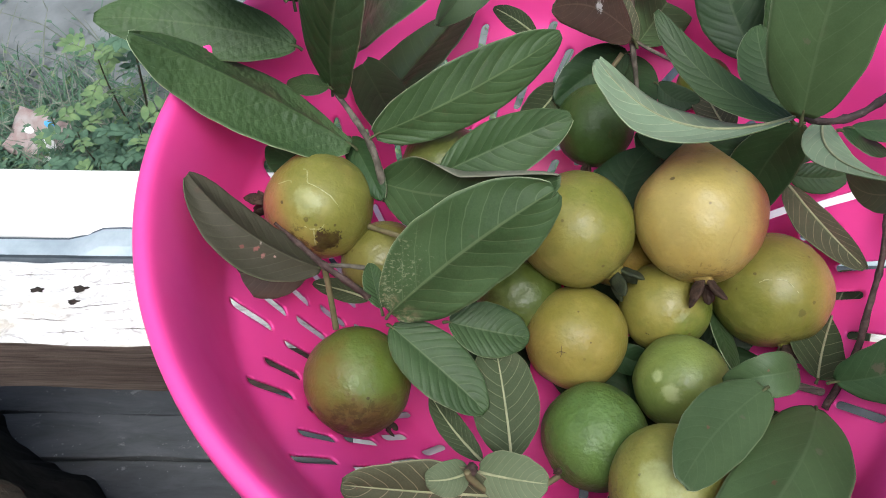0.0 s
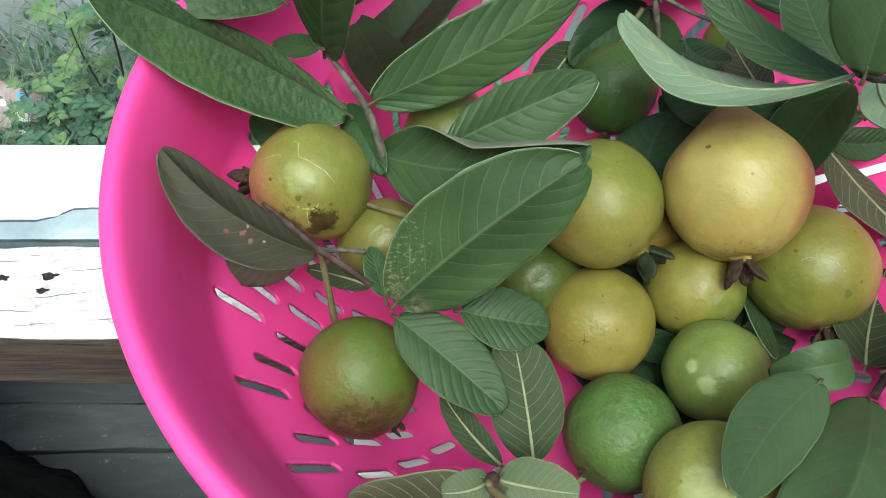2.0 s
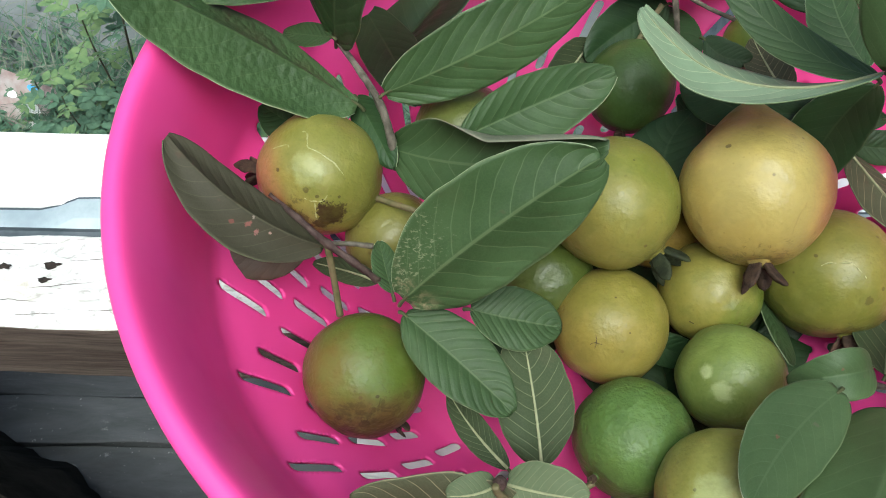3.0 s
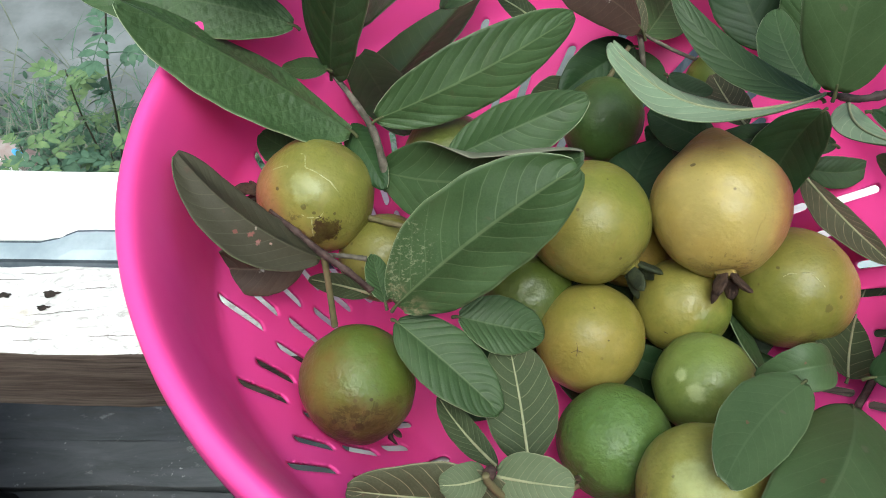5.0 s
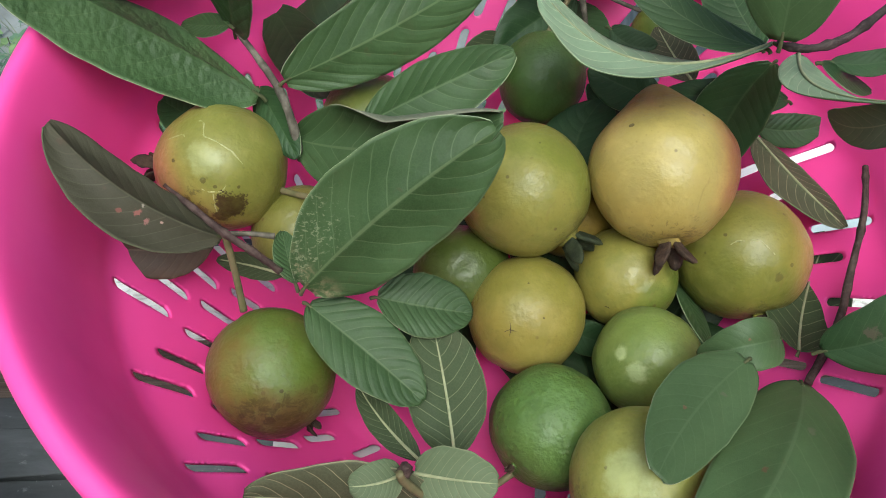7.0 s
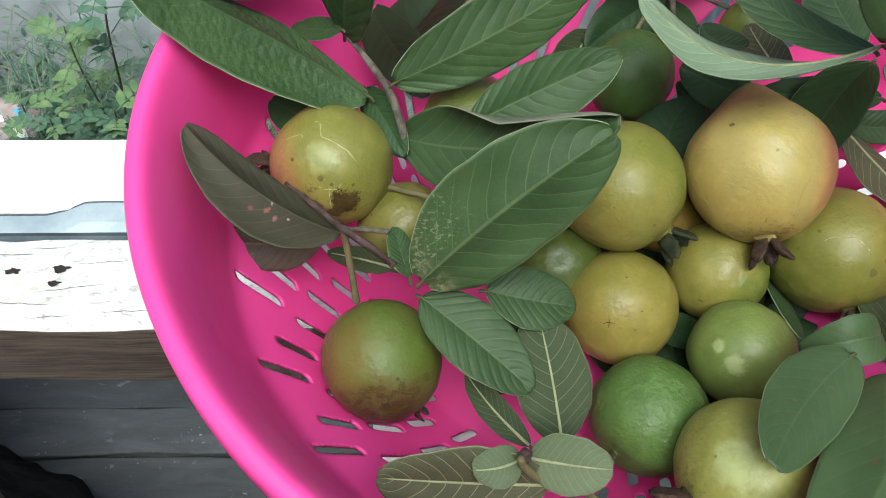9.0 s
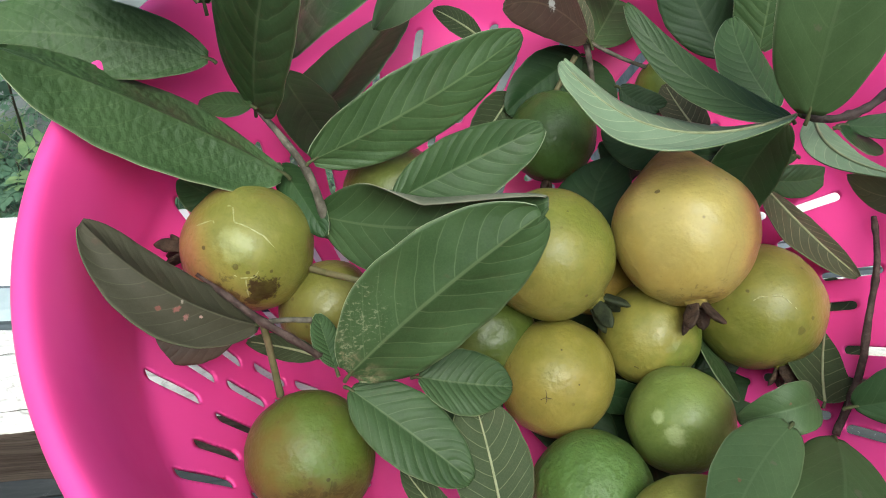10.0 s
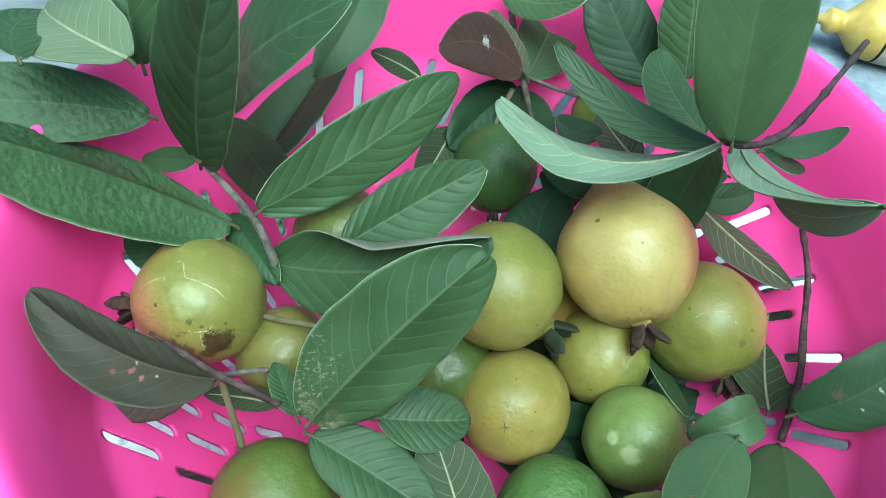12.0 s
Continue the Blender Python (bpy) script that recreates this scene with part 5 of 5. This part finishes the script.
leaf(twig_f, (0.0739, 0.3561, 0.1250), (0.0478, 0.3629, 0.1400), 0.0136, 2, 11, 0.0006, -0.0010, "mid", 94)

# lowest layer of leaves on the basket floor, under the fruit, added to darken the gaps
twig_g = thing("guava_twig", "dark guava twig lying under the fruit on the basket floor", "twig", "guava twigs in the basket")
rod("stem", [(0.030, 0.235, 0.024), (0.080, 0.215, 0.025), (0.130, 0.205, 0.024), (0.180, 0.200, 0.026)], [0.0018, 0.0020, 0.0020, 0.0016], TWIG_DARK, twig_g, "", 8, 0.2, 31)
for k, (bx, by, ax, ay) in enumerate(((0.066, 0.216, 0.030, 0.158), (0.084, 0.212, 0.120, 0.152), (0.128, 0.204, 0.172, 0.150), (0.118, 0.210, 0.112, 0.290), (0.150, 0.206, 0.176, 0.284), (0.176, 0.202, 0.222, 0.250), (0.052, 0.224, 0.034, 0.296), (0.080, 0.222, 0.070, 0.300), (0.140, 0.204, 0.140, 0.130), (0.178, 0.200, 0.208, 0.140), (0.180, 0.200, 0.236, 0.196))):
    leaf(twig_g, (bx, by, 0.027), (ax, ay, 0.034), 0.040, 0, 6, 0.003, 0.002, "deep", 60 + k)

# ---- garden behind the bench ----
WEED = plain("weed leaf", (0.052, 0.108, 0.066), (0.100, 0.170, 0.108), 30, 0.8, 0.3)
WEED_LIGHT = plain("young weed leaf", (0.085, 0.15, 0.065), (0.155, 0.225, 0.095), 30, 0.8, 0.3)
WEED_STEM = plain("dark weed stem", (0.05, 0.045, 0.03), (0.10, 0.09, 0.06), 60, 0.8, 0.4)
DRY = plain("dry grass", (0.11, 0.13, 0.10), (0.20, 0.215, 0.17), 30, 0.9, 0.3)
WRAP = plain("faded wrapper", (0.25, 0.17, 0.16), (0.34, 0.31, 0.30), 22, 0.5, 0.5)
WRAP_BLUE = plain("blue print", (0.03, 0.22, 0.55), (0.08, 0.35, 0.65), 30, 0.5, 0.3)
WRAP_WHITE = plain("white print", (0.6, 0.6, 0.6), (0.75, 0.75, 0.75), 30, 0.5, 0.3)
CONCRETE = plain("blue-grey concrete", (0.13, 0.16, 0.19), (0.26, 0.30, 0.33), 26, 0.85, 0.8)
YELLOW_PLASTIC = plain("yellow plastic", (0.44, 0.30, 0.05), (0.54, 0.40, 0.10), 20, 0.4, 0.3, 0.5)
PALE_PLASTIC = plain("pale worn plastic", (0.42, 0.37, 0.24), (0.56, 0.52, 0.40), 20, 0.5, 0.3, 0.5)
rng = random.Random(7)


def blade_mesh(length, width, droop, segs=4, cup=0.15):
    verts, faces = [], []
    for i in range(segs + 1):
        u = i / segs
        w = width * 0.5 * (math.sin(math.pi * (0.08 + 0.9 * u)) ** 0.8)
        z = -droop * length * u * u
        for v in (-1, 0, 1):
            verts.append((length * u, w * v, z + cup * w * abs(v)))
    for i in range(segs):
        for k in range(2):
            q = i * 3 + k
            faces.append((q, q + 3, q + 4, q + 1))
    return verts, faces


def feather_leaf(length, pairs, size, mat, seed):
    """A leaf with pairs of rounded leaflets along a thin drooping stalk."""
    r = random.Random(seed)
    verts, faces = [], []
    sv, sf = tube([(0, 0, 0), (length * 0.5, 0, 0.02 * length), (length, 0, -0.12 * length)], [0.0011, 0.0009, 0.0006], 5)
    verts += sv
    faces += sf
    for k in range(pairs):
        f = 0.28 + 0.72 * k / (pairs - 0.6)
        for side in (-1, 1, 0) if k == pairs - 1 else (-1, 1):
            bv, bf = blade_mesh(size * r.uniform(0.85, 1.15), size * r.uniform(0.46, 0.56), r.uniform(0.0, 0.3), 5, 0.2)
            turn = side * r.uniform(0.8, 1.1)
            m = Matrix.Translation((length * min(f, 1), 0, -0.12 * length * f * f)) @ Euler((r.uniform(-0.35, 0.35), r.uniform(-0.25, 0.2), turn)).to_matrix().to_4x4()
            s0 = len(verts)
            verts += [m @ Vector(v) for v in bv]
            faces += [tuple(i + s0 for i in f) for f in bf]
    me = mesh_from("feather_leaf", verts, faces)
    me.materials.append(mat)
    return me


FEATHER = [feather_leaf(0.10, 5, 0.024, WEED, 1), feather_leaf(0.085, 4, 0.028, WEED, 2), feather_leaf(0.12, 6, 0.022, WEED, 3)]
FEATHER_YOUNG = [feather_leaf(0.07, 3, 0.034, WEED_LIGHT, 4), feather_leaf(0.08, 4, 0.030, WEED_LIGHT, 5)]


def weed_plant(at, tip, leaves, label, young=0.2, size=1.0, stem=0.0028, seed=0, first=0.2):
    """A weed with a thin stem from its foot to the tip, and feathered leaves around it."""
    r = random.Random(seed)
    ob = thing("weed_plant", label, "weed", "weeds behind the bench", at=at)
    top = Vector(tip) - Vector(at)
    pts = [Vector((0, 0, -0.03)), top * 0.35 + Vector((0.012, -0.01, 0)), top * 0.7 + Vector((-0.008, 0.006, 0)), top]
    rod("stem", pts, [stem, stem * 0.9, stem * 0.75, stem * 0.5], WEED_STEM, ob, "", 6, 0.2, seed)
    for k in range(leaves):
        f = first + (1 - first) * (k + 0.7) / leaves
        pool = FEATHER_YOUNG if f > 1 - young else FEATHER
        lf = new("leaf", pool[r.randrange(len(pool))])
        lf.parent = ob
        sc = size * r.uniform(0.75, 1.15)
        lf.matrix_local = Matrix.Translation(top * f) @ Euler((r.uniform(-0.3, 0.3), r.uniform(-0.6, 0.05), k * 2.4 + r.uniform(-0.5, 0.5))).to_matrix().to_4x4() @ Matrix.Diagonal((sc, sc, sc, 1))
    return ob


weed_plant((-0.83, 1.34, GROUND_Z), (-0.640, 1.28, -0.575), 9, "tall thin weed with dark stem and feathered leaves", 0.0, 1.15, 0.0036, 1, 0.45)
weed_plant((-0.85, 1.33, GROUND_Z), (-0.785, 1.28, -0.745), 11, "young weed with yellow-green feathered leaves", 0.55, 1.0, 0.0026, 2, 0.3)
weed_plant((-0.76, 1.22, GROUND_Z), (-0.700, 1.16, -0.88), 12, "bushy green weed with feathered leaves", 0.1, 1.0, 0.0026, 3, 0.2)
weed_plant((-0.92, 1.24, GROUND_Z), (-0.870, 1.18, -0.93), 12, "low green weed with feathered leaves", 0.15, 1.0, 0.0024, 4, 0.2)
weed_plant((-1.04, 1.34, GROUND_Z), (-0.990, 1.28, -0.99), 10, "low green weed beside a crumpled wrapper", 0.2, 0.9, 0.0024, 5, 0.2)
weed_plant((-0.66, 1.12, GROUND_Z), (-0.620, 1.06, -0.86), 12, "green weed close behind the bench", 0.1, 1.0, 0.0026, 6, 0.2)
weed_plant((-0.84, 1.10, GROUND_Z), (-0.800, 1.05, -0.95), 10, "low green weed close behind the bench", 0.1, 1.0, 0.0024, 7, 0.2)
weed_plant((-0.54, 1.25, GROUND_Z), (-0.500, 1.20, -0.80), 10, "green weed half hidden by the basket", 0.15, 1.0, 0.0026, 8, 0.3)
weed_plant((-1.00, 1.12, GROUND_Z), (-0.970, 1.07, -1.00), 9, "small green weed among grass", 0.1, 0.9, 0.0022, 9, 0.2)

# ground cover: small leaves and grass blades, too many to count
cover_v, cover_f, cover_m = [], [], []
for k in range(20000):
    x, y = rng.gauss(-0.85, 0.55), rng.gauss(1.14, 0.27)
    if y < 0.45 or x > 0.5:
        continue
    kind = rng.random()
    grassy = kind < 0.28
    bv, bf = blade_mesh(rng.uniform(0.09, 0.2) if grassy else rng.uniform(0.014, 0.036), rng.uniform(0.003, 0.005) if grassy else rng.uniform(0.008, 0.019), rng.uniform(0.1, 0.8), 3)
    m = Matrix.Translation((x, y, GROUND_Z + (0.0 if grassy else rng.uniform(0.005, 0.15) * max(0.2, 1 - abs(y - 1.0) * 1.4)))) @ Euler((rng.uniform(-0.5, 0.5), rng.uniform(-1.4, -0.5) if grassy else rng.uniform(-0.8, 0.5), rng.uniform(0, 6.28))).to_matrix().to_4x4()
    s = len(cover_v)
    cover_v += [m @ Vector(v) for v in bv]
    cover_f += [tuple(i + s for i in f) for f in bf]
    cover_m += [(2 if kind < 0.12 else 0 if kind < 0.85 else 1)] * len(bf)
me = mesh_from("weeds", cover_v, cover_f)
ob = part("weeds", me, [WEED, WEED_LIGHT, DRY])
me.polygons.foreach_set("material_index", cover_m)
tagged(ob, "low green weeds and dry grass on grey soil", "weeds", kind="stuff")

# crumpled wrapper
wv, wf = [], []
for i in range(13):
    for k in range(11):
        x, y = (i / 12 - 0.5) * 0.16, (k / 10 - 0.5) * 0.13
        wv.append((x, y, 0.012 * noise.noise(Vector((x * 30, y * 30, 2))) + 0.008 * noise.noise(Vector((x * 80, y * 80, 5)))))
wf = [(i * 11 + k, (i + 1) * 11 + k, (i + 1) * 11 + k + 1, i * 11 + k + 1) for i in range(12) for k in range(10)]
wrapper = thing("wrapper", "crumpled faded red wrapper lying among weeds", "litter", at=(-1.105, 1.33, GROUND_Z + 0.09))
wrapper.rotation_euler = (radians(28), radians(8), radians(-18))
sheet = part("sheet", mesh_from("sheet", wv, wf), WRAP, wrapper)
sheet.modifiers.new("thickness", "SOLIDIFY").thickness = 0.001
for x, y, w, h, mat in ((0.02, 0.045, 0.026, 0.022, WRAP_BLUE), (0.035, -0.005, 0.05, 0.028, WRAP_WHITE), (-0.03, 0.012, 0.03, 0.02, WRAP_WHITE), (0.055, -0.04, 0.04, 0.035, WRAP_WHITE)):
    pv, pf = [], []
    for k in range(14):
        a = 2 * math.pi * k / 14
        px, py = x + w / 2 * math.cos(a), y + h / 2 * math.sin(a)
        pv.append((px, py, 0.0025 + 0.012 * noise.noise(Vector((px * 30, py * 30, 2))) + 0.008 * noise.noise(Vector((px * 80, py * 80, 5)))))
    part("print_patch", mesh_from("print_patch", pv, [tuple(range(14))]), mat, wrapper)

# concrete ledge and yellow bottle beyond the basket
ledge = board("concrete_ledge", 0.55, 3.2, 0.62, 1.9, GROUND_Z - 0.05, -0.30, [CONCRETE], seed=31, edge=0.01, cells=30)
tagged(ledge, "blue-grey rough concrete ledge beside the garden", "ledge")
bottle = thing("bottle", "yellow worn plastic bottle lying on concrete", "bottle", at=(0.79, 0.825, -0.30 + 0.0468))
bottle.rotation_euler = (0, radians(90), radians(-24))
bottle.scale = (0.45, 0.45, 0.45)
rings = [(0.0, -0.05), (0.012, -0.05), (0.018, -0.012), (0.036, -0.004), (0.041, 0.004), (0.041, 0.034), (0.035, 0.038), (0.036, 0.05), (0.055, 0.07), (0.085, 0.10), (0.098, 0.13), (0.101, 0.165)]
bv, bf = [], []
for r, z in rings:
    bv += [(r * math.cos(2 * math.pi * k / 40), r * math.sin(2 * math.pi * k / 40), z) for k in range(40)]
for i in range(len(rings) - 1):
    bf += [(i * 40 + k, i * 40 + (k + 1) % 40, (i + 1) * 40 + (k + 1) % 40, (i + 1) * 40 + k) for k in range(40)]
part("shoulder", mesh_from("shoulder", bv, bf), YELLOW_PLASTIC, bottle)
for name, rings, mat in (("band", [(0.101, 0.163), (0.098, 0.166), (0.098, 0.172), (0.101, 0.175)], HOLE), ("body", [(0.102, 0.174), (0.104, 0.19), (0.104, 0.27), (0.101, 0.28), (0.104, 0.29), (0.104, 0.40), (0.09, 0.42), (0.0, 0.42)], PALE_PLASTIC)):
    bv, bf = [], []
    for r, z in rings:
        bv += [(r * math.cos(2 * math.pi * k / 40), r * math.sin(2 * math.pi * k / 40), z) for k in range(40)]
    for i in range(len(rings) - 1):
        bf += [(i * 40 + k, i * 40 + (k + 1) % 40, (i + 1) * 40 + (k + 1) % 40, (i + 1) * 40 + k) for k in range(40)]
    part(name, mesh_from(name, bv, bf), mat, bottle)
